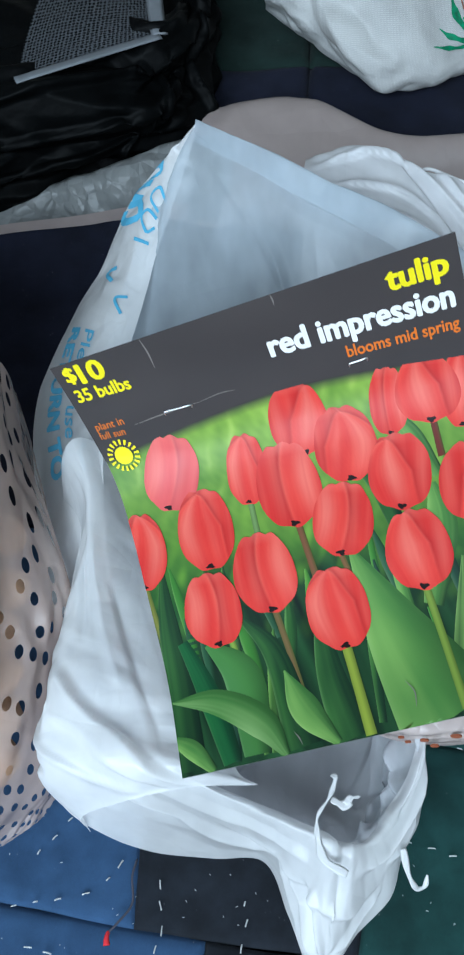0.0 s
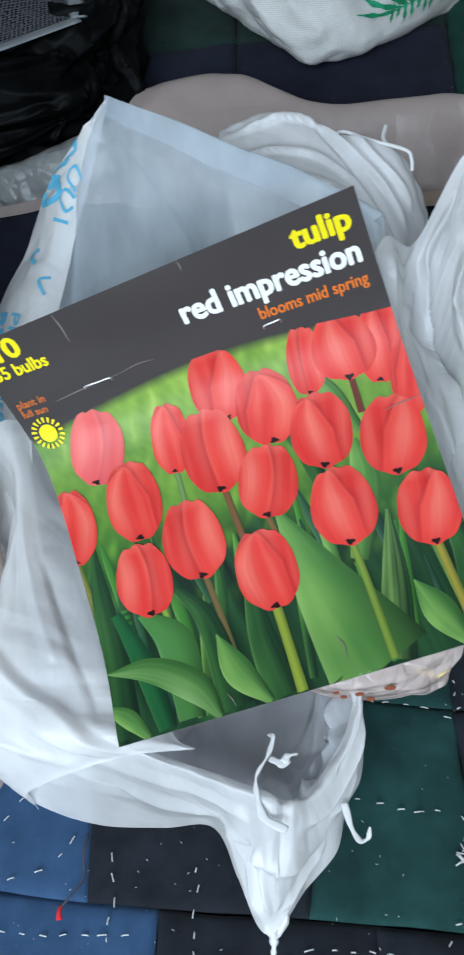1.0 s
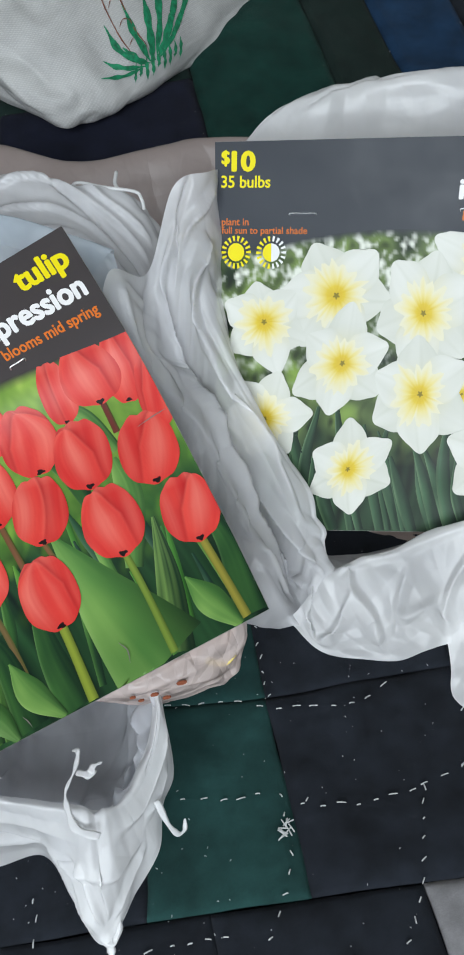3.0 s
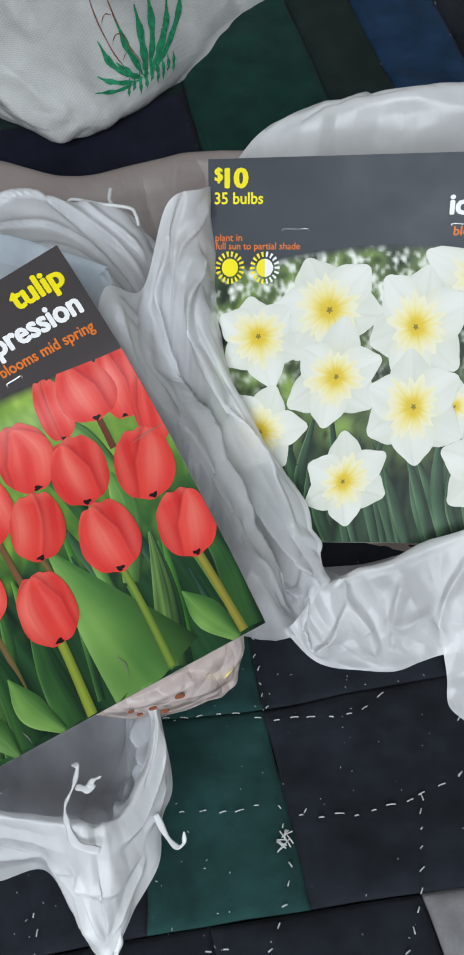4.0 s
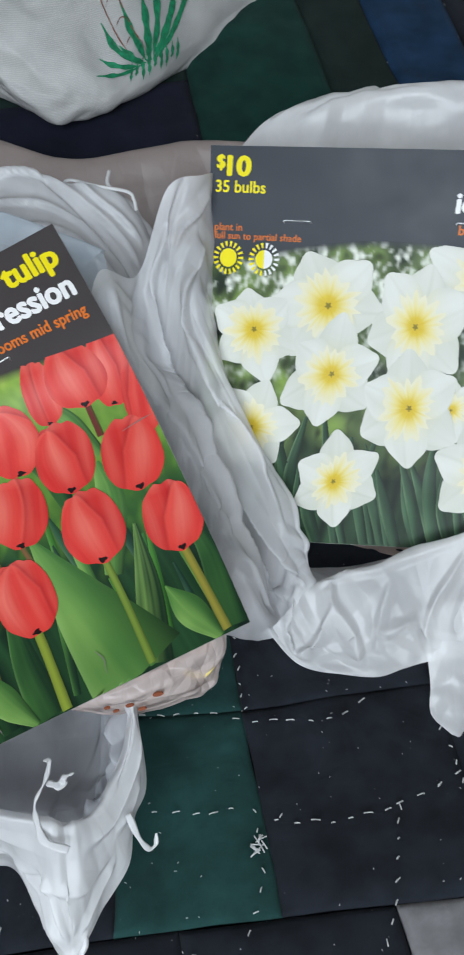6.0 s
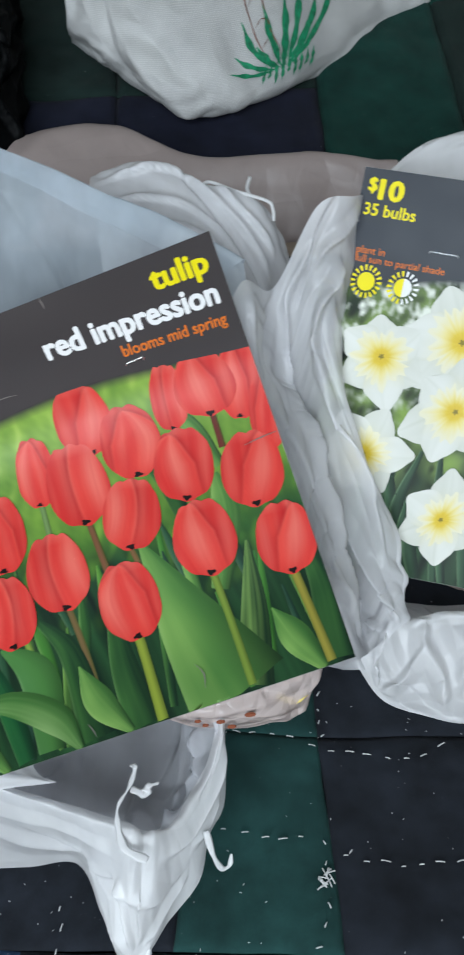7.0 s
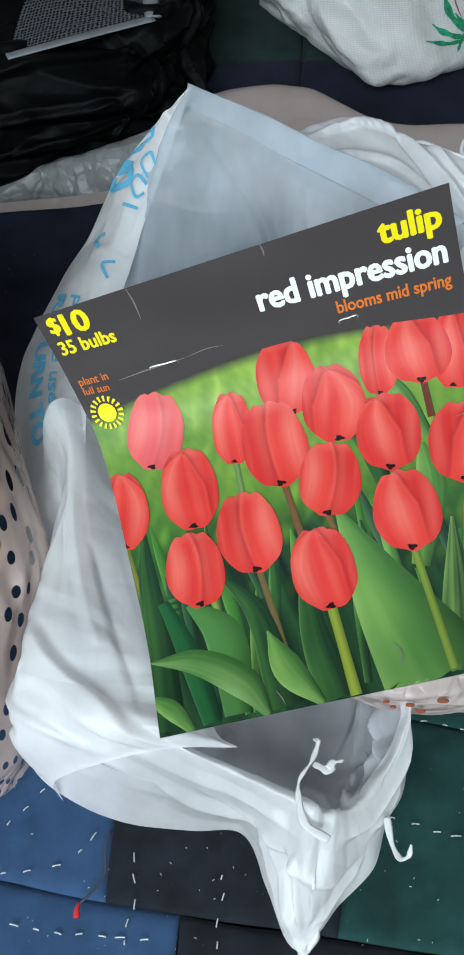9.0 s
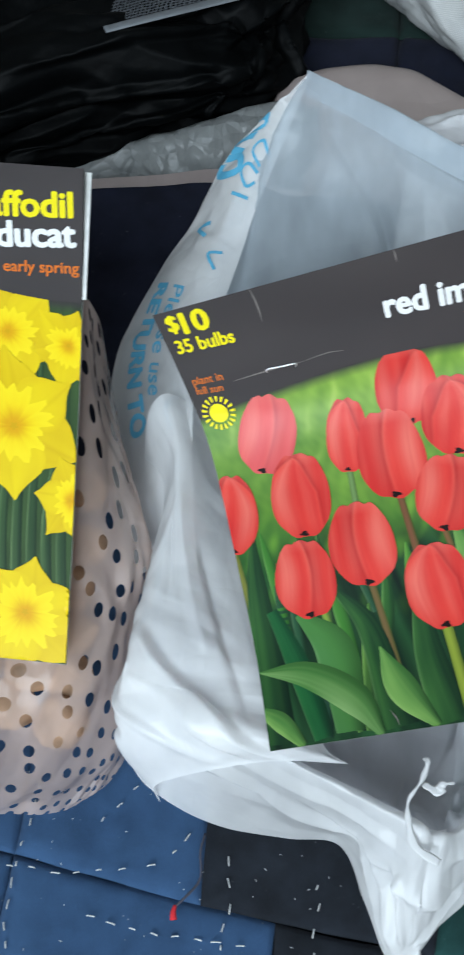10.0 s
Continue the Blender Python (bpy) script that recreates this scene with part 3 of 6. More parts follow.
def sun_symbol(card, parent, u, v, r, half=False):
    """A disc with a ring of short rays; half: one side in white."""
    def disc(colour, a0, a1, name):
        pts, cols = [], []
        for k in range(2):
            for i in range(25):
                a = a0 + (a1 - a0) * i / 24
                rr = 0.0 if k == 0 else r * 0.56
                pts.append((u + rr * math.cos(a) / card.w, v + rr * math.sin(a) / card.h))
                cols.append(colour)
        return printed(card, parent, name, pts, 25, 2, cols, TYPE_MM)
    disc(YELLOW, math.pi / 2, math.pi * 1.5 if half else math.pi * 2.5, "sun_disc")
    if half:
        disc(WHITE, -math.pi / 2, math.pi / 2, "sun_half_disc")
    for k in range(18):
        a = 2 * math.pi * k / 18
        verts = []
        for rr, half_w in ((0.68, 0.05), (1.0, 0.085)):
            for s in (-1, 1):
                x = r * (rr * math.cos(a) - s * half_w * math.sin(a))
                y = r * (rr * math.sin(a) + s * half_w * math.cos(a))
                verts.append(card.at(u + x / card.w, v + y / card.h, TYPE_MM))
        mesh_object("sun_ray", verts, [(0, 1, 3, 2)], INK, parent, "", colours=[WHITE if half and math.cos(a) > 0.05 else YELLOW] * 4, smooth=False)


def staple(card, parent, a, b):
    p, q = card.at(*a, 1.9) / U, card.at(*b, 1.9) / U
    tube("staple", [p - Vector((0, 0, 0.02)), p, p.lerp(q, 0.5), q, q - Vector((0, 0, 0.02))], 0.0045, METAL, parent, sides=5, n=14)


def band_edge(points):
    """v of a smooth boundary over u."""
    def f(u):
        for (u0, v0), (u1, v1) in zip(points, points[1:]):
            if u <= u1 or (u1, v1) == points[-1]:
                t = (u - u0) / (u1 - u0)
                return v0 + (v1 - v0) * t
    return lambda u: sum(f(max(points[0][0], min(points[-1][0], u + d))) for d in (-0.06, -0.03, 0, 0.03, 0.06)) / 5


def header(card, parent, edge, colour, colour2):
    """The dark band along the top, whose lower edge fades softly into the photo."""
    nu, nv, pts, cols = 50, 34, [], []
    for j in range(nv):
        for i in range(nu):
            u, t = i / (nu - 1), j / (nv - 1)
            pts.append((u, edge(u) * t))
            k = 0.5 + 0.5 * noise.noise(Vector((u * 3, t * 2, 4.0)))
            cols.append(mix3(colour, colour2, k))
    printed(card, parent, "header_band", pts, nu, nv, cols, HEAD_MM)


def photo_ground(card, parent, edge, n, shade, header_colour):
    """The blurred ground of the photo, with the soft fringe of the header."""
    pts, cols = [], []
    for j in range(n):
        for i in range(n):
            u, v = i / (n - 1), j / (n - 1)
            pts.append((u, v))
            c = shade(u, v)
            fringe = 1 - (v - edge(u)) / 0.022
            cols.append(mix3(c, header_colour, fringe))
    printed(card, parent, "photo_ground", pts, n, n, cols, 0.08)


def strip(card, parent, name, spine, widths, colour_of, mm, n=26, m=13):
    """A printed leaf or stem along a spine of uv points."""
    c = spline([(u * card.w, v * card.h, 0) for u, v in spine], n)
    w = spline([(x, 0, 0) for x in widths], n)
    pts, cols = [], []
    for k, p in enumerate(c):
        d = (c[min(k + 1, n - 1)] - c[max(k - 1, 0)]).normalized()
        s = Vector((-d.y, d.x, 0))
        for i in range(m):
            q = -1 + 2 * i / (m - 1)
            r = p + s * q * max(0.0, w[k].x) * card.w / 2
            pts.append((r.x / card.w, r.y / card.h))
            cols.append(colour_of(k / (n - 1), q))
    return printed(card, parent, name, pts, m, n, cols, mm)


def curve_at(table, s):
    for (a, x), (b, y) in zip(table, table[1:]):
        if s <= b:
            return x + (y - x) * (s - a) / (b - a)
    return table[-1][1]


def tulip(card, parent, row, k, mm, pale=0.0):
    """A printed tulip head: a front petal over two side petals and a tip behind, with veins, lit flanks, shaded laps and a dark heel."""
    u0, v0, u1, v1, w = row
    a, b = Vector((u0 * card.w, v0 * card.h)), Vector((u1 * card.w, v1 * card.h))
    ax = b - a
    side = Vector((ax.y, -ax.x)).normalized()
    m, n = 73, 56
    sgn = 1 if math.sin(k * 5.3) > 0 else -1
    mid = (0.10 + 0.16 * math.sin(k * 2.1)) * sgn
    kind = k % 3
    tips = (mid - 0.52, mid + 0.02, mid + 0.50)
    top0 = 0.05 + 0.03 * math.sin(k * 3.7)
    red, deep, light = lin(222, 52, 50), lin(166, 18, 28), lin(246, 150, 132)

    def rnd(x, y, z):
        return 0.5 + 0.5 * noise.noise(Vector((x, y, z)))

    pts, cols = [], []
    for j in range(n):
        for i in range(m):
            q = math.sin(math.pi / 2 * (-1 + 2 * i / (m - 1)))
            aq = min(0.9999, abs(q))
            hi = 0.58 - 0.58 * (1 - aq**3.0) ** 0.52
            notch = min(1.0, min(abs(q - t) / 0.26 for t in tips)) ** 1.6
            hi += (0.038 * notch + 0.02 * (tips[0] > q) * 0.5 + 0.012 * noise.noise(Vector((q * 5, k, 0)))) * (1 - aq**4)
            lo = 0.58 + 0.42 * math.sqrt(1 - aq * aq) * (1 - 0.03 * math.cos(q * 9 + k))
            s = hi + (lo - hi) * j / (n - 1)
            wave = 1 + 0.04 * noise.noise(Vector((s * 2.4, k * 3, 1 if q > 0 else 2)))
            p = a + ax * s + side * q * w * card.w / 2 * wave
            pts.append((p.x / card.w, p.y / card.h))
            # which petal lies on top here: off is the way to its edge, positive outside the front one
            if kind < 2:
                half = 0.92 * min(1.0, max(0.0, (s - top0) / 0.42)) ** 0.62 * (1 - 0.55 * max(0.0, s - 0.6) ** 1.2)
                mid_s = mid * (1.1 - 0.5 * s) + (0.12 + 0.34 * math.sin(math.pi * min(1.0, max(0.0, s)) ** 0.8)) * (1 if kind else -1)
                off = abs(q - mid_s) - half
                e = (q - mid_s) / max(0.05, half)
            else:
                line = mid * (1 - s) + sgn * 0.22 * math.sin(math.pi * max(0.0, s) ** 0.8)
                off = (q - line) * sgn
                e = (q - line) * 1.2 + 0.55 * sgn
            behind = (q - (0.5 if q > mid else -0.5)) * 1.8
            over = min(1.0, max(0.0, 0.5 - off / 0.09))
            shades = []
            for e, f, strong in ((e, 0.0, 0.74), (behind, 3.0 if q > mid else 6.0, 0.45)):
                vein, fine, broad = rnd(e * 9, s * 1.0, k * 2.9 + f), rnd(e * 24, s * 1.8, k * 1.3 + f), rnd(e * 1.6, s * 2.0, k * 3.3 + f)
                c = mix3(lin(206, 38, 40), lin(236, 76, 64), 0.75 * broad + 0.20 * vein + 0.24 * fine - 0.16)
                lit = math.exp(-(((e + 0.35 * sgn) / 0.36) ** 2)) * max(0.0, math.sin(math.pi * min(0.999, 0.15 + 0.8 * s))) ** 1.3
                lit += 0.5 * math.exp(-(((e - 0.62 * sgn) / 0.2) ** 2)) * math.sin(math.pi * min(1.0, s)) * (0.4 + broad)
                shades.append(mix3(c, light, (0.45 + 0.26 * vein) * lit * strong))
            near = mix3(shades[0], lin(248, 150, 128), 0.30 * math.exp(min(0.0, off) / 0.05) * (1.1 - s))
            far = mix3(shades[1], deep, 0.80 * math.exp(-max(0.0, off) / 0.13) * (1.1 - 0.6 * s) + 0.16)
            c = mix3(far, near, over)
            c = mix3(c, deep, max(0.0, aq - 0.80) * 1.5 + 0.45 * max(0.0, s - 0.80) + 0.22 * max(0.0, fine - 0.6))
            c = mix3(c, lin(246, 150, 134), max(0.0, 0.16 - s) * 2.6 * broad)
            c = mix3(c, lin(242, 150, 156), pale * (0.6 + 0.4 * broad))
            cols.append(c)
    head = printed(card, parent, "printed_tulip", pts, m, n, cols, mm)
    pts, cols = [], []
    for r in (0.0, 1.0):
        for i in range(16):
            t = 2 * math.pi * i / 15
            rr = r * w * card.w * (0.070 + 0.018 * math.sin(3 * t + k) + 0.008 * math.sin(5 * t))
            p = b - ax * 0.045 + side * math.cos(t) * rr + ax.normalized() * math.sin(t) * rr * 0.62
            pts.append((p.x / card.w, p.y / card.h))
            cols.append(lin(30, 14, 16))
    printed(card, parent, "printed_heel", pts, 16, 2, cols, mm + 0.012)
    return head


def packet_root(name, label, group="bulb packets"):
    return thing(name, label, "bulb packet", group)


# ---- the tulip packet ----
TUL = CardShape((-0.993, 3.323, 2.142), (1.096, 3.56, 2.789), (1.683, 1.906, 1.285), (-0.255, 1.577, 0.958),
                [(0, 0), (0.11, 0.23), (0.25, 0.44), (0.4, 0.46), (0.6, 0.36), (0.8, 0.24), (1, 0)])
tulip_packet = packet_root("tulip_bulb_packet", "bulb packet with a glossy card of red tulips")
tcard = board(TUL, tulip_packet, "creased card printed with red tulips and a charcoal header")
T_EDGE = band_edge([(0, 0.224), (0.103, 0.208), (0.289, 0.190), (0.464, 0.180), (0.628, 0.184), (0.783, 0.200), (1.0, 0.227)])


def tulip_ground(u, v):
    a = 0.5 + 0.5 * noise.noise(Vector((u * 7, v * 7, 1)))
    b = 0.5 + 0.5 * noise.noise(Vector((u * 30 + v * 9, v * 17, 2)))
    e = 0.5 + 0.5 * noise.noise(Vector((u * 60 - v * 20, v * 44, 3)))
    c = mix3(lin(70, 118, 40), lin(170, 204, 84), 0.5 * a + 0.45 * b + 0.25 * e - 0.15)
    c = mix3(c, lin(206, 222, 120), max(0, b - 0.66) * 1.6)
    c = mix3(c, lin(40, 96, 44), max(0, v - 0.32) * 2.4 + 0.75 * max(0, 0.35 - u) * (0.5 + a))
    streak = 0.5 + 0.5 * noise.noise(Vector((u * 26 - v * 5, v * 2.6, 7)))
    thin = 0.5 + 0.5 * noise.noise(Vector((u * 70 - v * 12, v * 5, 9)))
    deep = mix3(lin(12, 30, 24), lin(50, 94, 54), streak * 1.0 + thin * 0.45 - 0.40)
    t = (v - 0.52 + 0.16 * (a - 0.5)) / 0.14
    c = mix3(c, deep, t)
    glow = max(0, 0.60 - abs(v - 0.56) * 2.6) * max(0, b - 0.5) * 2.6
    return mix3(c, lin(128, 182, 58), glow)


CHAR1, CHAR2 = lin(62, 58, 59), lin(74, 69, 69)
photo_ground(TUL, tcard, T_EDGE, 230, tulip_ground, CHAR1)
header(TUL, tcard, T_EDGE, CHAR1, CHAR2)


def leaf_ink(base, light, k):
    def f(s, q):
        g = 0.5 + 0.5 * noise.noise(Vector((q * 9, s * 0.7, k)))
        b = 0.5 + 0.5 * noise.noise(Vector((q * 1.5, s * 3.0, k + 4)))
        h = 0.5 + 0.5 * noise.noise(Vector((q * 20, s * 1.1, k + 8)))
        c = mix3(base, light, 0.40 * g + 0.20 * h + 0.9 * b * (0.45 + 0.55 * q) - 0.25)
        c = mix3(c, mix3(light, lin(200, 216, 160), 0.35), max(0, q - 0.88) * 4.0 * b)
        return mix3(c, lin(12, 30, 22), max(0, -q) * 0.75 * (0.3 + 0.7 * s) + max(0, s - 0.6) * 0.4)
    return f


LEAF_D, LEAF_M, LEAF_L = lin(24, 56, 36), lin(76, 126, 60), lin(150, 190, 100)
T_LEAVES = [
    ([(0.232, 0.692), (0.292, 0.791), (0.316, 0.99)], (0.02, 0.06, 0.09), LEAF_D, LEAF_M),
    ([(0.43, 0.70), (0.42, 0.85), (0.44, 0.995)], (0.02, 0.07, 0.10), LEAF_D, LEAF_M),
    ([(0.66, 0.60), (0.655, 0.68), (0.66, 0.80)], (0.015, 0.03, 0.03), LEAF_M, LEAF_L),
    ([(0.801, 0.484), (0.795, 0.590), (0.72, 0.76)], (0.02, 0.08, 0.05), LEAF_M, LEAF_L),
    ([(0.62, 0.38), (0.67, 0.46), (0.69, 0.58)], (0.02, 0.05, 0.04), LEAF_D, LEAF_M),
    ([(0.826, 0.668), (0.789, 0.825), (0.738, 0.99)], (0.01, 0.07, 0.09), LEAF_D, LEAF_L),
    ([(0.96, 0.70), (0.985, 0.82), (0.97, 0.99)], (0.03, 0.08, 0.12), LEAF_D, LEAF_M),
    ([(0.556, 0.600), (0.612, 0.80), (0.690, 0.997)], (0.02, 0.165, 0.28), LEAF_M, LEAF_L),
    ([(0.054, 0.519), (0.034, 0.70), (0.02, 0.99)], (0.01, 0.06, 0.10), LEAF_D, LEAF_M),
    ([(0.062, 0.713), (0.106, 0.857), (0.135, 0.99)], (0.03, 0.06, 0.05), lin(24, 74, 44), lin(52, 120, 62)),
    ([(0.125, 0.730), (0.198, 0.824), (0.200, 0.985)], (0.02, 0.10, 0.07), LEAF_M, lin(88, 140, 80)),
    ([(0.306, 0.827), (0.338, 0.915), (0.405, 0.997)], (0.005, 0.075, 0.02), LEAF_M, LEAF_L),
    ([(0.832, 0.839), (0.868, 0.915), (0.92, 0.998)], (0.005, 0.08, 0.03), LEAF_M, LEAF_L),
    ([(0.724, 0.275), (0.784, 0.353), (0.824, 0.47)], (0.008, 0.045, 0.03), LEAF_M, LEAF_L),
    ([(-0.01, 0.92), (0.04, 0.95), (0.085, 0.998)], (0.02, 0.045, 0.02), LEAF_M, LEAF_L),
    ([(0.003, 0.842), (0.120, 0.862), (0.225, 0.925), (0.272, 0.998)], (0.004, 0.062, 0.075, 0.02), lin(72, 122, 56), lin(150, 184, 116)),
]
# thin blades deep in the bed, behind the rest
rng = random.Random(21)
for k in range(26):
    u, v = rng.uniform(0.05, 0.97), rng.uniform(0.50, 0.80)
    lean = rng.uniform(-0.06, 0.05)
    strip(TUL, tcard, "printed_leaf", [(u, v), (u + lean * 0.4, v + 0.09), (u + lean, min(0.99, v + rng.uniform(0.18, 0.3)))], (0.006, rng.uniform(0.014, 0.034), 0.02), leaf_ink(rng.choice([lin(30, 66, 38), lin(60, 116, 44), lin(22, 48, 40)]), rng.choice([lin(92, 150, 62), lin(128, 178, 74), lin(70, 112, 84)]), k * 1.9), 0.10 + 0.0012 * k, n=30, m=5)
for k, (spine, widths, c1, c2) in enumerate(T_LEAVES):
    strip(TUL, tcard, "printed_leaf", spine, widths, leaf_ink(c1, c2, k * 2.7), 0.15 + 0.022 * k, n=60)
T_STEMS = [
    ((0.476, 0.79), (0.486, 0.996), 0.026, lin(150, 166, 60)),
    ((0.321, 0.68), (0.345, 0.93), 0.017, lin(120, 96, 62)),
    ((0.713, 0.71), (0.728, 0.985), 0.020, lin(128, 152, 62)),
    ((0.919, 0.77), (0.940, 0.99), 0.023, lin(158, 148, 62)),
    ((0.441, 0.49), (0.452, 0.68), 0.018, lin(126, 82, 58)),
    ((0.849, 0.335), (0.845, 0.43), 0.018, lin(110, 42, 40)),
    ((0.0, 0.55), (0.012, 0.70), 0.016, lin(126, 128, 58)),
    ((0.190, 0.73), (0.200, 0.80), 0.016, lin(140, 170, 70)),
    ((0.335, 0.415), (0.33, 0.50), 0.016, lin(120, 150, 90)),
    ((0.526, 0.59), (0.56, 0.80), 0.015, lin(130, 92, 60)),
]
for p, q, w, c in T_STEMS:
    strip(TUL, tcard, "printed_stem", [p, ((p[0] + q[0]) / 2, (p[1] + q[1]) / 2), q], (w, w, w * 1.1), lambda s, t, c=c: mix3(c, lin(60, 80, 30), 0.7 * abs(t - 0.2) - 0.1), 0.14 if w < 0.0175 else 0.52, n=50, m=5)
# heads at the back first; each nearer one lies over those behind it
T_BACK = [
    (0.973, 0.200, 0.914, 0.378, 0.115), (1.012, 0.290, 0.972, 0.473, 0.105), (0.769, 0.195, 0.736, 0.350, 0.097), (0.865, 0.195, 0.844, 0.346, 0.164),
    (0.529, 0.169, 0.512, 0.341, 0.153), (0.196, 0.205, 0.115, 0.384, 0.148), (0.370, 0.248, 0.330, 0.423, 0.106), (0.628, 0.249, 0.607, 0.433, 0.163),
]
T_FRONT = [
    (0.455, 0.293, 0.433, 0.506, 0.169), (0.753, 0.348, 0.710, 0.530, 0.163), (0.918, 0.410, 0.882, 0.599, 0.169), (0.588, 0.429, 0.526, 0.601, 0.159),
    (0.212, 0.351, 0.186, 0.557, 0.152), (0.034, 0.372, -0.002, 0.567, 0.133), (0.325, 0.495, 0.317, 0.693, 0.166), (0.734, 0.534, 0.709, 0.723, 0.169),
    (0.937, 0.603, 0.916, 0.779, 0.159), (0.172, 0.561, 0.156, 0.742, 0.153), (0.486, 0.620, 0.476, 0.812, 0.164),
]
for k, row in enumerate(T_BACK + T_FRONT):
    tulip(TUL, tcard, row, k, 0.56 + 0.02 * k, 0.30 if k == 5 else 0.0)
lettering(TUL, tcard, "tulip", (0.824, 0.061), (0.972, 0.063), YELLOW, 0.042, TYPE_MM, 0.74)
lettering(TUL, tcard, "red impression", (0.514, 0.111), (0.970, 0.123), WHITE, 0.042, TYPE_MM, 0.88)
lettering(TUL, tcard, "blooms mid spring", (0.691, 0.157), (0.968, 0.166), ORANGE, 0.024, TYPE_MM, 0.95)
lettering(TUL, tcard, "$", (0.021, 0.039), (0.050, 0.039), YELLOW, 0.04, TYPE_MM, 0.82)
lettering(TUL, tcard, "10", (0.054, 0.048), (0.122, 0.049), YELLOW, 0.045, TYPE_MM, 0.74)
lettering(TUL, tcard, "35 bulbs", (0.019, 0.082), (0.162, 0.086), YELLOW, 0.035, TYPE_MM, 0.92)
lettering(TUL, tcard, "plant in", (0.022, 0.150), (0.098, 0.153), ORANGE, 0.01, TYPE_MM)
lettering(TUL, tcard, "full sun", (0.020, 0.171), (0.088, 0.175), ORANGE, 0.01, TYPE_MM)
sun_symbol(TUL, tcard, 0.055, 0.220, 0.088)
staple(TUL, tcard, (0.209, 0.154), (0.280, 0.156))
staple(TUL, tcard, (0.690, 0.171), (0.735, 0.170))

# handling marks on the header: pale creases and scuffs
SCUFF = lin(128, 122, 118)
for spine, w in (([(0.236, 0.002), (0.240, 0.03), (0.238, 0.062)], 0.004), ([(0.565, 0.001), (0.567, 0.012), (0.566, 0.022)], 0.004), ([(0.12, 0.161), (0.20, 0.157), (0.30, 0.155)], 0.003), ([(0.30, 0.155), (0.36, 0.150), (0.40, 0.153)], 0.002),
                 ([(0.60, 0.905), (0.615, 0.93), (0.61, 0.96)], 0.003), ([(0.30, 0.955), (0.31, 0.97), (0.315, 0.985)], 0.003), ([(0.90, 0.445), (0.95, 0.44), (0.995, 0.438)], 0.003)):
    strip(TUL, tcard, "scuff", spine, (w * 0.3, w, w * 0.3), lambda s, q: SCUFF, 1.72, n=30, m=3)


# ---- the carrier bag under the tulip packet ----
bag = thing("carrier_bag", "crumpled white plastic carrier bag with blue print holding the tulip packet", "plastic bag", "carrier bags")
PEAK = (-0.265, 5.17, 2.60)
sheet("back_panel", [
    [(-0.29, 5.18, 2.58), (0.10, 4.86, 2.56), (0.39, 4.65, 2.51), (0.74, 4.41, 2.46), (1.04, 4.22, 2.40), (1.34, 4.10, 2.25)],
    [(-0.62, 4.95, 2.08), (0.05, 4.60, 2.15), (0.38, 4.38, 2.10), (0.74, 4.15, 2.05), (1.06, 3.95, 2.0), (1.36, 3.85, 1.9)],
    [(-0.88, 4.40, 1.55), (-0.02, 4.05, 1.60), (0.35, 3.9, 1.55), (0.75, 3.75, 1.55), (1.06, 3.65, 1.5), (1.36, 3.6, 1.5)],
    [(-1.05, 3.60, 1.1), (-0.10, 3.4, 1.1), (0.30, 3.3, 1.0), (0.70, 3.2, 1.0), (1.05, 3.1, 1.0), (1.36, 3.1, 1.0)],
], 70, 50, FILM_SHADED, bag, 0.025, 1.0, 3, (1, 0.6, 1), folds=[
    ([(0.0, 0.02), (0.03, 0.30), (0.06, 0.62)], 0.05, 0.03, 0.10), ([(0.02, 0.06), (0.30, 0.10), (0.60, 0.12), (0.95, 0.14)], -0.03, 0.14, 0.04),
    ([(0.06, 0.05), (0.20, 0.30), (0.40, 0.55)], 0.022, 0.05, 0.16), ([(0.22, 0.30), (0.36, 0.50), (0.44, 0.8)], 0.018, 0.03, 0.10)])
# second layer along the top edge, added to paint its bright band
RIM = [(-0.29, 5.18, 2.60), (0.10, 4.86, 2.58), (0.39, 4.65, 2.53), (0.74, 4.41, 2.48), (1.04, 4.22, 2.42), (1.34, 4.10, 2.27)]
sheet("bright_rim_band", [
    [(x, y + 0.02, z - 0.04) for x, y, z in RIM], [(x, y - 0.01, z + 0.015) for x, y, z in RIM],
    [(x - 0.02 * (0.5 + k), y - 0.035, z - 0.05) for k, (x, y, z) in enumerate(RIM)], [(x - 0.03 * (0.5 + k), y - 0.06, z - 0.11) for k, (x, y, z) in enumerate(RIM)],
], 60, 12, FILM_SHADED, bag, 0.02, 1.2, 4, (1, 0.5, 1))
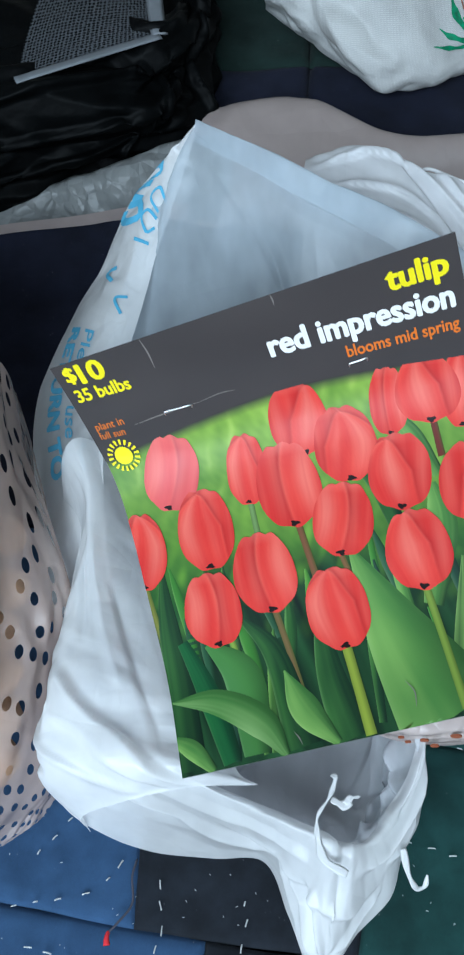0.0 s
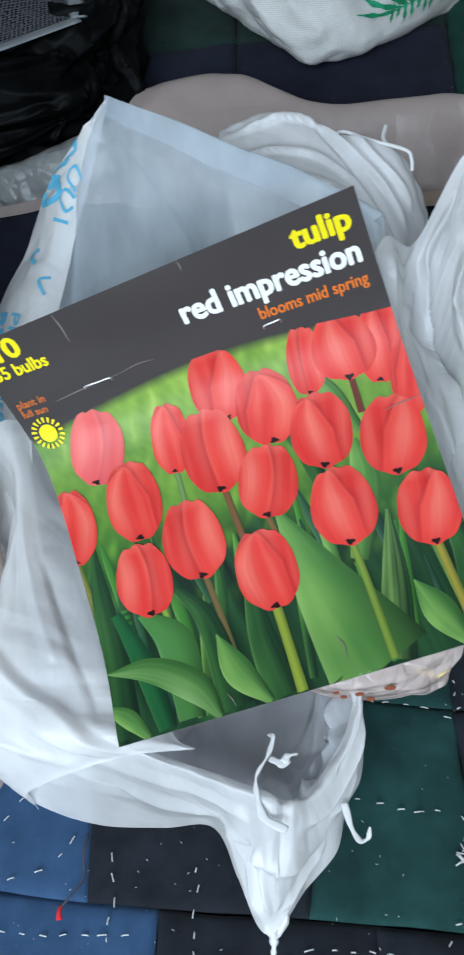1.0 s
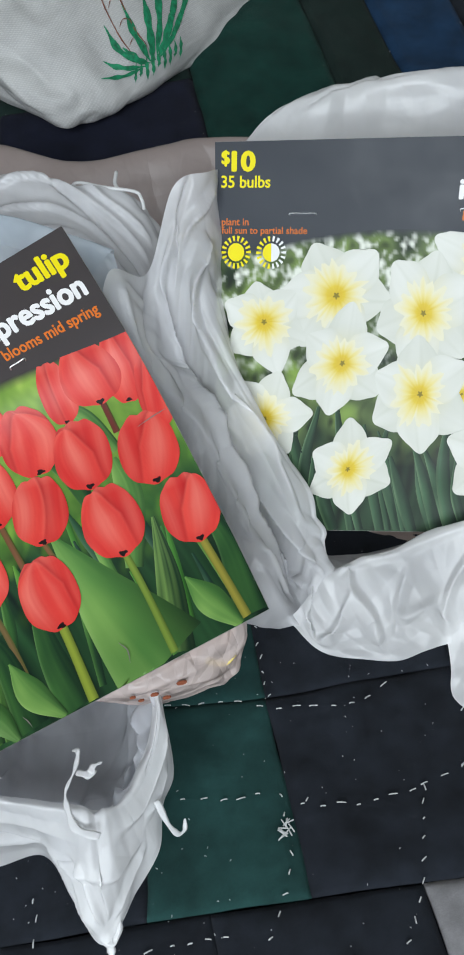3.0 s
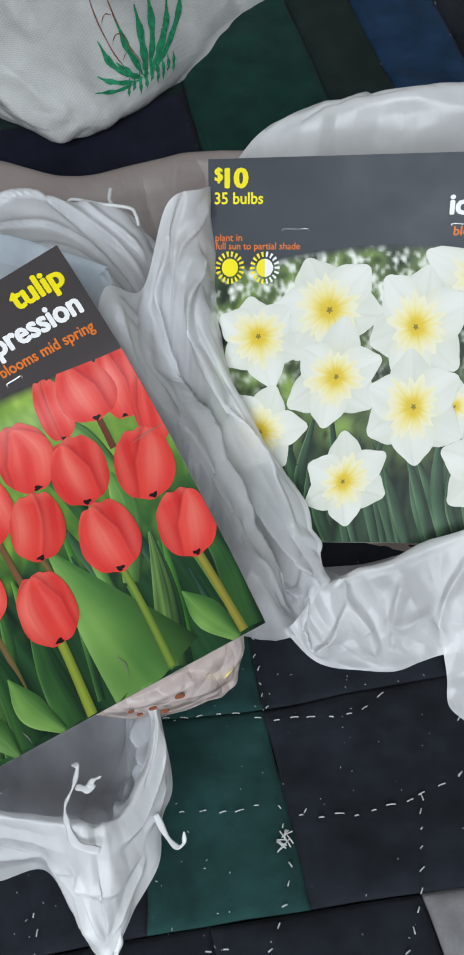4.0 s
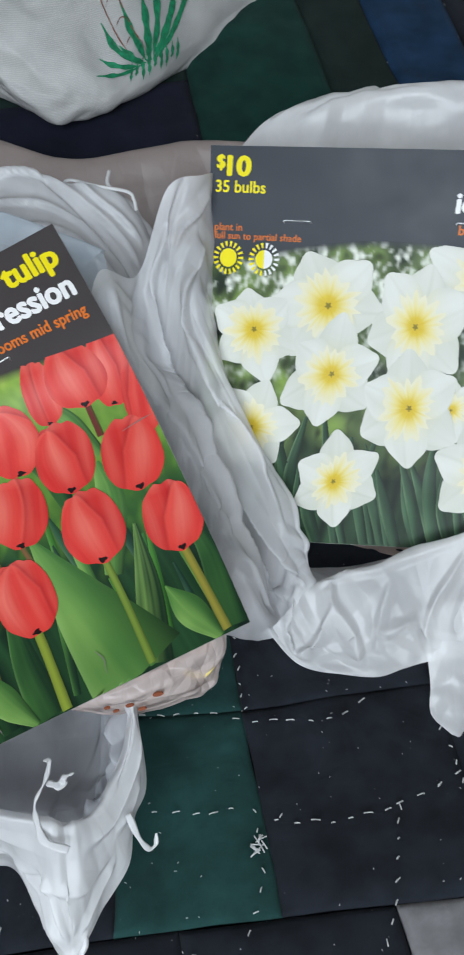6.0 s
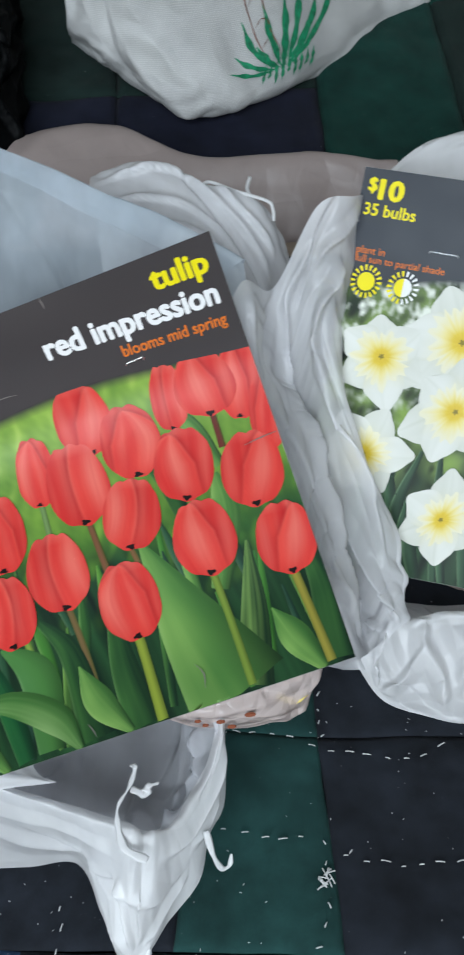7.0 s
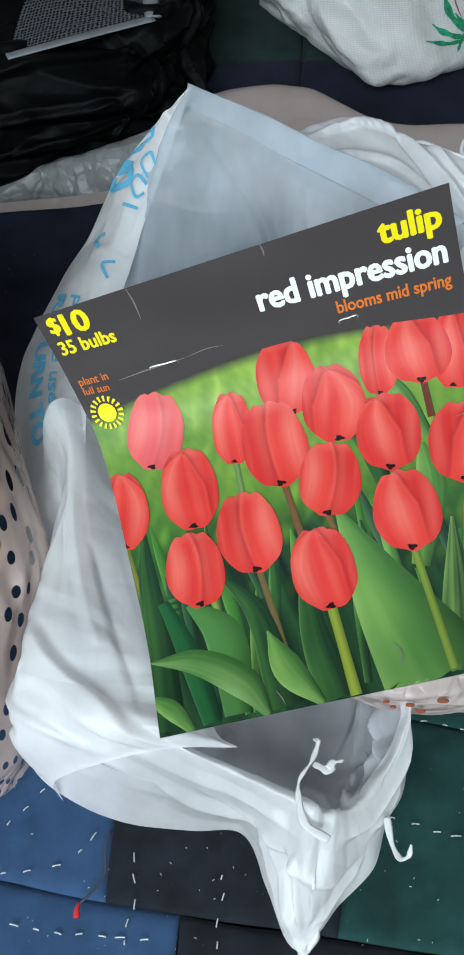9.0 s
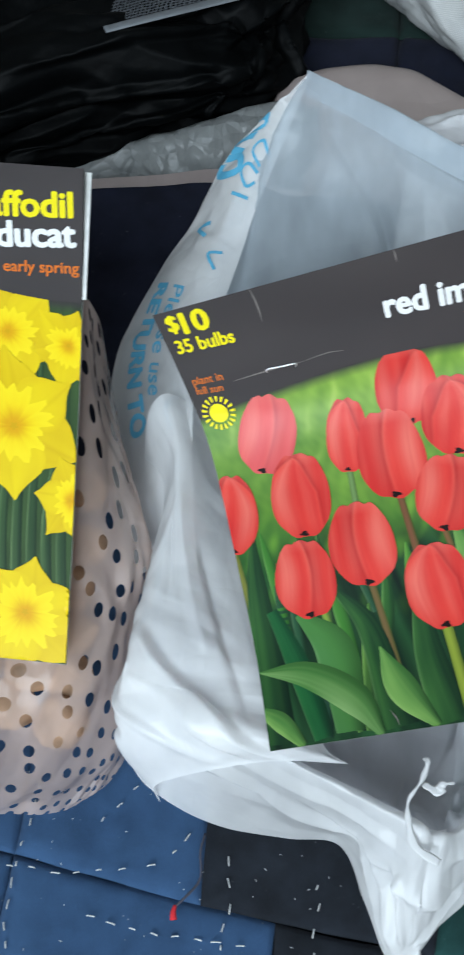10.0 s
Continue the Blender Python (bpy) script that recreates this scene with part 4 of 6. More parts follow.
GUSSET = [
    [PEAK, (-0.37, 5.04, 2.35), (-0.50, 4.83, 2.07), (-0.61, 4.53, 1.84), (-0.69, 4.22, 1.68), (-0.83, 3.65, 1.45), (-0.80, 3.09, 1.30), (-0.72, 2.6, 1.0)],
    [(-0.27, 5.18, 2.60), (-0.46, 5.10, 2.42), (-0.68, 5.02, 2.10), (-0.84, 4.80, 1.80), (-0.98, 4.52, 1.58), (-1.12, 4.02, 1.26), (-1.05, 3.4, 1.12), (-0.95, 2.7, 0.85)],
    [(-0.275, 5.17, 2.59), (-0.52, 5.12, 2.36), (-0.80, 5.19, 2.0), (-1.00, 5.01, 1.66), (-1.21, 4.80, 1.40), (-1.50, 4.35, 0.95), (-1.42, 3.6, 0.70), (-1.2, 2.8, 0.5)],
]
sheet("printed_gusset", GUSSET, 80, 30, FILM, bag, 0.05, 1.6, 7, (1, 0.5, 1))
sheet("flank", [
    [(-0.72, 3.55, 1.22), (-0.55, 3.15, 1.10), (-0.42, 2.75, 0.98), (-0.28, 2.35, 0.88), (-0.12, 2.0, 0.84), (-0.04, 1.8, 0.84), (0.02, 1.66, 0.84), (0.12, 1.60, 0.84)],
    [(-0.98, 3.52, 1.42), (-0.83, 3.13, 1.36), (-0.76, 2.73, 1.26), (-0.66, 2.36, 1.14), (-0.56, 2.06, 1.05), (-0.48, 1.86, 0.97), (-0.42, 1.68, 0.96), (-0.28, 1.58, 0.84)],
    [(-1.10, 3.45, 1.32), (-0.92, 3.09, 1.28), (-0.92, 2.64, 1.20), (-0.96, 2.35, 1.10), (-0.98, 2.11, 1.00), (-1.01, 1.88, 0.90), (-1.00, 1.66, 0.80), (-0.80, 1.55, 0.56)],
    [(-1.15, 3.40, 0.95), (-1.0, 3.05, 0.90), (-1.02, 2.66, 0.80), (-1.02, 2.40, 0.68), (-1.02, 2.16, 0.58), (-1.0, 1.95, 0.5), (-0.96, 1.70, 0.45), (-0.84, 1.58, 0.22)],
], 76, 50, FILM, bag, 0.050, 1.3, 11, (0.5, 1.4, 1), folds=[
    ([(0.514, 0.66), (0.600, 0.58), (0.737, 0.45), (0.857, 0.37), (1.0, 0.26)], 0.075, 0.16, 0.05),
    ([(0.214, 0.42), (0.377, 0.41), (0.523, 0.39), (0.600, 0.37)], 0.022, 0.06, 0.12),
    ([(0.326, 0.30), (0.428, 0.28), (0.634, 0.28), (0.857, 0.28)], -0.03, 0.06, 0.14),
    ([(0.257, 0.52), (0.386, 0.50), (0.480, 0.52)], -0.02, 0.08, 0.05),
    ([(0.668, 0.66), (0.737, 0.535), (0.857, 0.44), (1.0, 0.34)], 0.035, 0.03, 0.10),
    ([(0.634, 0.80), (0.728, 0.74), (0.848, 0.56), (1.0, 0.44)], 0.03, 0.05, 0.03),
    ([(0.754, 0.88), (0.806, 0.76), (0.857, 0.66)], -0.03, 0.04, 0.06)])
sheet("front_lip", [
    [(-1.02, 1.66, 0.70), (-0.88, 1.60, 0.33), (-0.53, 1.53, 0.10), (-0.15, 1.50, 0.08), (0.14, 1.47, 0.12), (0.27, 1.20, 0.12), (0.42, 0.90, 0.14), (0.64, 1.10, 0.20), (0.81, 1.25, 0.30), (0.88, 1.44, 0.40), (0.98, 1.61, 0.45), (1.01, 1.93, 0.80)],
    [(-1.03, 1.85, 0.86), (-0.86, 1.74, 0.75), (-0.49, 1.60, 0.60), (-0.14, 1.53, 0.52), (0.18, 1.45, 0.50), (0.38, 1.24, 0.46), (0.50, 1.10, 0.40), (0.70, 1.26, 0.44), (0.83, 1.42, 0.52), (0.92, 1.58, 0.60), (0.99, 1.74, 0.68), (1.01, 1.93, 0.82)],
    [(-1.02, 2.00, 0.95), (-0.80, 1.84, 0.96), (-0.45, 1.69, 0.91), (-0.14, 1.58, 0.82), (0.20, 1.46, 0.76), (0.45, 1.36, 0.72), (0.58, 1.33, 0.67), (0.73, 1.42, 0.63), (0.84, 1.55, 0.66), (0.92, 1.66, 0.72), (0.97, 1.78, 0.78), (1.00, 1.92, 0.85)],
    [(-0.95, 2.03, 0.93), (-0.74, 1.88, 0.94), (-0.42, 1.74, 0.88), (-0.12, 1.64, 0.76), (0.20, 1.54, 0.68), (0.45, 1.45, 0.63), (0.58, 1.42, 0.58), (0.71, 1.50, 0.56), (0.81, 1.62, 0.60), (0.89, 1.72, 0.66), (0.94, 1.83, 0.73), (0.97, 1.94, 0.80)],
], 130, 56, FILM, bag, 0.065, 1.7, 17, (1.0, 1.0, 1.0), folds=[
    ([(0.05, 0.62), (0.16, 0.52), (0.27, 0.46), (0.38, 0.45), (0.52, 0.50)], 0.035, 0.05, 0.12),
    ([(0.08, 0.40), (0.21, 0.36), (0.30, 0.24), (0.40, 0.20)], 0.05, 0.04, 0.10),
    ([(0.09, 0.22), (0.17, 0.30), (0.26, 0.34)], -0.03, 0.05, 0.05),
    ([(0.28, 0.40), (0.36, 0.28), (0.44, 0.32), (0.55, 0.36), (0.68, 0.24)], 0.04, 0.10, 0.03),
    ([(0.385, 0.22), (0.44, 0.12), (0.52, 0.03)], 0.035, 0.05, 0.02),
    ([(0.40, 0.30), (0.47, 0.18), (0.535, 0.06)], 0.045, 0.05, 0.025),
    ([(0.43, 0.36), (0.49, 0.24), (0.54, 0.09)], -0.035, 0.03, 0.04),
    ([(0.47, 0.40), (0.51, 0.25), (0.545, 0.10)], 0.04, 0.03, 0.05),
    ([(0.52, 0.42), (0.55, 0.26), (0.56, 0.12)], 0.03, 0.05, 0.03),
    ([(0.68, 0.18), (0.61, 0.17), (0.57, 0.10)], 0.03, 0.03, 0.05),
    ([(0.93, 0.40), (0.80, 0.42), (0.66, 0.48), (0.57, 0.55)], 0.045, 0.04, 0.09),
    ([(0.87, 0.16), (0.78, 0.22), (0.68, 0.36)], 0.03, 0.04, 0.06),
    ([(0.95, 0.60), (0.85, 0.62), (0.72, 0.60)], -0.03, 0.04, 0.05)])
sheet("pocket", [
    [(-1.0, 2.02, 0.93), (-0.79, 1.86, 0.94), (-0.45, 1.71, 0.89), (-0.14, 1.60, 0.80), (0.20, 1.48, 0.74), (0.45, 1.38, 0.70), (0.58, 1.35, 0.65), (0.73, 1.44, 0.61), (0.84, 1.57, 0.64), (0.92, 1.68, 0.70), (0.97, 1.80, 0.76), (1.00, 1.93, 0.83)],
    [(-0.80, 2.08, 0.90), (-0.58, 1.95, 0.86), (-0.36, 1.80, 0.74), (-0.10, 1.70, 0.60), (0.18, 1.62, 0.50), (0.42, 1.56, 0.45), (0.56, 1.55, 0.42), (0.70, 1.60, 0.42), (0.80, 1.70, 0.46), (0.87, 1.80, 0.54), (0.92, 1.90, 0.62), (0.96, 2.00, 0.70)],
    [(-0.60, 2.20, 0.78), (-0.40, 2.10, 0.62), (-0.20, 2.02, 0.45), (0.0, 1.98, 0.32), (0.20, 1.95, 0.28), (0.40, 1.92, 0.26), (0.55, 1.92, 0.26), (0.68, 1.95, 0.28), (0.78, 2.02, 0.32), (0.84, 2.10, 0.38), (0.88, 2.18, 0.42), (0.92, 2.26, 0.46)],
    [(-0.50, 2.6, 0.6), (-0.30, 2.6, 0.40), (-0.1, 2.6, 0.25), (0.05, 2.6, 0.2), (0.2, 2.6, 0.2), (0.40, 2.6, 0.2), (0.55, 2.6, 0.2), (0.66, 2.6, 0.2), (0.76, 2.6, 0.25), (0.82, 2.6, 0.3), (0.86, 2.6, 0.32), (0.9, 2.6, 0.35)],], 90, 40, FILM_POCKET_SHADED, bag, 0.10, 1.8, 18, (1.0, 1.0, 1.0), folds=[
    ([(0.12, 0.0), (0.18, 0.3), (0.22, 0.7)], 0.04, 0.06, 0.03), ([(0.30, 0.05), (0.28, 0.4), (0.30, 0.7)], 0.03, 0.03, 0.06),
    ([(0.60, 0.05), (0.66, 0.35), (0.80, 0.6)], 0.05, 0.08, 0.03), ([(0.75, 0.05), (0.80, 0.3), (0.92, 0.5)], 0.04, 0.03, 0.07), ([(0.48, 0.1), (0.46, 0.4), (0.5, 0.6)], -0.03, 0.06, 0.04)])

# ---- the carrier bag round the white daffodil packet ----
bag2 = thing("carrier_bag", "crumpled white plastic carrier bag holding the white daffodil packet", "plastic bag", "carrier bags")
sheet("side_panel", [
    [(1.10, 3.60, 1.9), (1.25, 3.3, 1.25), (1.40, 2.95, 0.92), (1.5, 2.5, 0.58), (1.66, 2.45, 0.40), (1.82, 2.48, 0.25)],
    [(1.28, 3.74, 2.35), (1.41, 3.66, 1.85), (1.62, 3.46, 1.45), (1.74, 3.02, 1.10), (1.82, 2.55, 0.72), (1.90, 2.40, 0.36)],
    [(1.52, 4.05, 2.10), (1.60, 3.85, 1.48), (1.73, 3.60, 1.08), (1.85, 3.20, 0.76), (1.95, 2.75, 0.45), (2.02, 2.45, 0.30)],
    [(1.78, 4.18, 2.56), (1.76, 3.95, 2.00), (1.84, 3.66, 1.58), (1.96, 3.25, 1.18), (2.08, 2.82, 0.78), (2.12, 2.54, 0.52)],
    [(2.02, 4.24, 2.58), (1.92, 3.98, 2.02), (1.96, 3.66, 1.50), (2.10, 3.28, 1.10), (2.23, 2.88, 0.72), (2.26, 2.64, 0.52)],
    [(2.15, 4.50, 2.45), (2.02, 4.15, 1.7), (1.95, 3.85, 1.2), (2.0, 3.5, 0.8), (2.1, 3.1, 0.5), (2.2, 2.75, 0.38)],
], 80, 70, FILM_SIDE, bag2, 0.075, 1.5, 23, (1.3, 0.55, 0.8), folds=[
    ([(0.10, 0.62), (0.06, 0.47), (0.14, 0.40), (0.43, 0.25), (0.70, 0.26), (0.85, 0.40)], 0.10, 0.03, 0.10),
    ([(0.02, 0.30), (0.09, 0.18), (0.28, 0.15), (0.49, 0.17), (0.67, 0.18), (0.9, 0.26)], 0.05, 0.09, 0.03),
    ([(0.12, 0.80), (0.17, 0.74), (0.27, 0.60), (0.475, 0.63), (0.61, 0.67), (0.80, 0.66)], 0.09, 0.04, 0.12),
    ([(0.0, 0.42), (0.14, 0.28), (0.37, 0.19)], -0.05, 0.05, 0.06),
    ([(0.36, 0.50), (0.50, 0.50), (0.63, 0.49), (0.86, 0.58), (0.99, 0.67)], 0.07, 0.09, 0.03),
    ([(0.55, 0.36), (0.72, 0.36), (0.86, 0.47), (0.98, 0.55)], 0.06, 0.03, 0.08),
    ([(0.02, 0.90), (0.08, 0.74), (0.12, 0.60)], 0.05, 0.03, 0.08), ([(0.0, 0.70), (0.06, 0.60), (0.12, 0.50)], -0.05, 0.06, 0.03),
    ([(0.60, 0.10), (0.74, 0.20), (0.9, 0.34)], 0.05, 0.03, 0.06), ([(0.30, 0.42), (0.45, 0.38), (0.6, 0.40)], -0.05, 0.05, 0.05),
    ([(0.55, 0.80), (0.72, 0.78), (0.92, 0.78)], 0.03, 0.06, 0.03), ([(0.20, 0.08), (0.40, 0.06), (0.60, 0.05)], 0.03, 0.05, 0.03)])
sheet("back_panel", [
    [(2.05, 4.75, 1.6), (2.5, 4.75, 1.5), (3.1, 4.7, 1.5), (3.8, 4.5, 1.5), (4.5, 4.2, 1.5)],
    [(2.25, 4.72, 2.35), (2.60, 4.85, 2.50), (3.15, 4.85, 2.60), (3.80, 4.62, 2.65), (4.5, 4.2, 2.6)],
    [(2.40, 4.85, 2.36), (2.70, 5.10, 2.40), (3.18, 5.28, 2.36), (3.80, 5.14, 2.36), (4.5, 4.80, 2.34)],
    [(2.38, 5.05, 1.8), (2.75, 5.5, 1.7), (3.2, 5.8, 1.6), (3.9, 5.7, 1.6), (4.6, 5.3, 1.6)],
    [(2.3, 5.1, 0.5), (2.7, 5.6, 0.45), (3.2, 5.9, 0.45), (3.9, 5.8, 0.45), (4.6, 5.4, 0.4)],
], 70, 50, FILM, bag2, 0.06, 1.3, 29, folds=[
    ([(0.20, 0.30), (0.36, 0.40), (0.54, 0.44), (0.8, 0.42)], 0.05, 0.05, 0.14), ([(0.30, 0.24), (0.5, 0.30), (0.7, 0.28)], 0.03, 0.10, 0.03),
    ([(0.42, 0.52), (0.62, 0.56), (0.85, 0.52)], 0.04, 0.05, 0.12), ([(0.55, 0.30), (0.62, 0.40), (0.66, 0.52)], 0.03, 0.03, 0.09)])
sheet("front_lip", [
    [(1.88, 2.46, 0.36), (2.04, 2.28, 0.18), (2.28, 2.17, 0.14), (2.50, 2.10, 0.12), (2.66, 2.06, 0.22), (2.80, 2.02, 0.30), (3.05, 2.0, 0.28), (3.4, 1.9, 0.25), (3.8, 1.8, 0.2)],
    [(1.98, 2.48, 0.44), (2.12, 2.38, 0.34), (2.32, 2.30, 0.34), (2.52, 2.26, 0.36), (2.70, 2.22, 0.42), (2.86, 2.20, 0.50), (3.08, 2.16, 0.52), (3.4, 2.1, 0.5), (3.8, 2.0, 0.45)],
    [(2.10, 2.58, 0.52), (2.22, 2.60, 0.54), (2.42, 2.58, 0.58), (2.60, 2.55, 0.66), (2.79, 2.52, 0.76), (3.05, 2.46, 0.88), (3.24, 2.42, 0.97), (3.5, 2.3, 1.05), (3.8, 2.2, 1.1)],
    [(2.12, 2.75, 0.42), (2.26, 2.72, 0.42), (2.45, 2.66, 0.45), (2.65, 2.62, 0.50), (2.82, 2.58, 0.6), (3.08, 2.52, 0.7), (3.27, 2.47, 0.8), (3.52, 2.36, 0.85), (3.82, 2.26, 0.9)],
    [(2.05, 3.1, 0.22), (2.3, 3.0, 0.22), (2.5, 2.95, 0.22), (2.7, 2.9, 0.25), (2.9, 2.85, 0.3), (3.1, 2.8, 0.35), (3.3, 2.7, 0.4), (3.6, 2.6, 0.45), (3.9, 2.5, 0.5)],
], 110, 60, FILM, bag2, 0.065, 1.4, 31, folds=[
    ([(0.20, 0.54), (0.214, 0.39), (0.30, 0.26), (0.33, 0.03)], 0.07, 0.05, 0.12), ([(0.22, 0.40), (0.15, 0.21), (0.10, 0.05)], 0.06, 0.10, 0.03),
    ([(0.0, 0.46), (0.03, 0.25), (0.10, 0.05)], 0.06, 0.03, 0.06), ([(0.14, 0.46), (0.21, 0.50), (0.43, 0.47), (0.7, 0.48)], 0.03, 0.10, 0.04),
    ([(0.36, 0.34), (0.41, 0.26), (0.585, 0.25), (0.64, 0.06)], 0.04, 0.05, 0.08), ([(0.71, 0.43), (0.62, 0.29), (0.63, 0.10)], 0.04, 0.08, 0.04),
    ([(0.46, 0.42), (0.40, 0.30), (0.38, 0.14)], -0.03, 0.08, 0.04), ([(0.80, 0.46), (0.74, 0.30), (0.72, 0.12)], -0.03, 0.06, 0.06)])


# ---- surfaces to print on or lay things over ----
class Laid:
    """A lofted sheet as a surface: a runs along the rails, b from rail to rail; mm is height over it."""

    def __init__(self, laid, up=1.0):
        self.p, self.nu, self.nv = laid
        nu, nv, self.up = self.nu, self.nv, up
        self.w = sum((self.p[i + 1 + nv // 2 * nu] - self.p[i + nv // 2 * nu]).length for i in range(nu - 1))
        self.h = sum((self.p[nu // 2 + (j + 1) * nu] - self.p[nu // 2 + j * nu]).length for j in range(nv - 1))

    def at(self, a, b, mm=0.0):
        x, y = max(0, min(0.9999, a)) * (self.nu - 1), max(0, min(0.9999, b)) * (self.nv - 1)
        i, j = int(x), int(y)
        s, t = x - i, y - j
        g = lambda k, l: self.p[l * self.nu + k]
        p = (1 - t) * ((1 - s) * g(i, j) + s * g(i + 1, j)) + t * ((1 - s) * g(i, j + 1) + s * g(i + 1, j + 1))
        n = (g(i + 1, j) - g(i, j)).cross(g(i, j + 1) - g(i, j)).normalized() * self.up
        return V(p + n * mm * 0.01)


# ---- the daffodil packets ----
def daffodil(card, parent, u, v, r, turn, petal_c, petal_d, cup_c, cup_r, mm, k, point=0.0):
    """A printed daffodil seen a little from the side: six broad uneven petals, three over three, and a frilled cup with a shaded throat."""
    cx, cy = u * card.w, v * card.h
    tilt, way = 0.90 + 0.09 * math.sin(k * 2.7), k * 1.9

    def flat(p):
        # foreshortened along one direction, as the flower turns away
        c, s = math.cos(way), math.sin(way)
        x, y = p.x * c + p.y * s, (-p.x * s + p.y * c) * tilt
        return ((cx + x * c - y * s) / card.w, (cy + x * s + y * c) / card.h)

    for n in range(6):
        i = (n * 2) % 6 + (1 if n >= 3 else 0)
        ang = turn + i * math.pi / 3 + 0.22 * noise.noise(Vector((k * 1.7, i * 2.3, 0)))
        length = r * 1.10 * (1 + 0.22 * noise.noise(Vector((k * 2.3, i * 1.9, 5))))
        ax, side = Vector((math.cos(ang), math.sin(ang))), Vector((-math.sin(ang), math.cos(ang)))
        curl = 0.25 * noise.noise(Vector((k, i * 3.1, 8)))
        pts, cols = [], []
        for j in range(17):
            s = j / 16
            hw = r * 0.48 * max(0.0, math.sin(math.pi * (0.10 + (0.83 if point == 0 else 0.86) * s) ** 1.2)) ** (0.66 + point)
            for q in range(15):
                t = -1 + q / 7
                wob = 1 + 0.10 * noise.noise(Vector((t * 1.5, s * 4, k + i * 2)))
                p = ax * length * (0.93 * s + 0.13 * (1 - t * t) * max(0, s - 0.5) * 2.0) + side * (t * hw * wob + curl * r * s * s)
                pts.append(flat(p))
                vein = 0.5 + 0.5 * noise.noise(Vector((t * 9, s * 0.9, k * 5 + i)))
                soft = 0.5 + 0.5 * noise.noise(Vector((t * 1.4, s * 1.6, k * 2 + i)))
                d = 0.05 * (1 - s) + 0.26 * vein * abs(t) + 0.40 * max(0, soft - 0.35) + 0.22 * max(0, abs(t) - 0.86) * 5 * soft + (0.34 * (1 - s * 0.7) if n < 3 else 0.0) + 0.25 * math.exp(-((t - 0.15) / 0.07) ** 2) * vein
                c = mix3(petal_c, petal_d, d)
                cols.append(mix3(c, cup_c[1], max(0, 0.66 - s) * 0.75 * (0.4 + 0.6 * soft)))
        printed(card, parent, "printed_petal", pts, 15, 17, cols, mm + 0.012 * n)
    pts, cols, m = [], [], 56
    off = Vector((math.cos(way + 1.2), math.sin(way + 1.2))) * r * 0.06
    for j in range(11):
        s = j / 10
        for i in range(m):
            a = 2 * math.pi * i / m
            frill = 0.16 * math.sin(a * 17 + k + 2 * math.sin(a * 3)) + 0.34 * noise.noise(Vector((math.cos(a) * 2.5, math.sin(a) * 2.5, k)))
            rr = cup_r * 1.28 * r * s * (1 + frill * s)
            pts.append(flat(Vector((rr * math.cos(a), rr * math.sin(a))) + off * (1 - s)))
            f = 0.5 + 0.5 * noise.noise(Vector((math.cos(a) * 7, math.sin(a) * 7, s * 1.5 + k)))
            ray = 0.5 + 0.5 * noise.noise(Vector((math.cos(a) * 13, math.sin(a) * 13, s * 2.5 + k)))
            c = mix3(cup_c[3], cup_c[0], s * 8.0 + 0.4 * f)
            c = mix3(c, cup_c[1], s * 2.6 + 0.6 * f - 0.75)
            c = mix3(c, cup_c[0], 0.5 * max(0, ray - 0.55) * 2 * (1 - s))
            cols.append(mix3(c, cup_c[2], max(0, s - 0.30) * 1.9 * (0.45 + 0.9 * f) + 0.5 * max(0, s - 0.8) * ray))
    printed(card, parent, "printed_cup", pts, m, 11, cols, mm + 0.085, closed=True)
    pts, cols = [], []
    for j in range(2):
        for i in range(22):
            a = 2 * math.pi * i / 21
            rr = 0.075 * cup_r * r * j * (1.6 + 0.6 * math.sin(a * 5))
            pts.append(flat(Vector((rr * math.cos(a), rr * math.sin(a))) + off))
            cols.append(cup_c[3])
    printed(card, parent, "printed_stamen", pts, 22, 2, cols, mm + 0.10)


def blade(card, parent, spine, w, c1, c2, mm, k):
    strip(card, parent, "printed_leaf", spine, (w * 0.3, w, w * 0.9), leaf_ink(c1, c2, k), mm, n=12, m=5)


DAF = CardShape((2.12, 4.464, 2.651), (4.031, 3.381, 2.773), (3.491, 2.327, 0.761), (1.589, 3.282, 0.461), [(0, 0), (0.3, 0.02), (0.7, 0.02), (1, 0)])
white_packet = packet_root("daffodil_bulb_packet", "bulb packet with a card of white daffodils and a charcoal header")
dcard = board(DAF, white_packet, "card printed with white daffodils and a charcoal header")
D_EDGE = band_edge([(0, 0.268), (0.146, 0.255), (0.311, 0.225), (0.488, 0.211), (0.692, 0.218), (0.791, 0.236), (1.0, 0.285)])


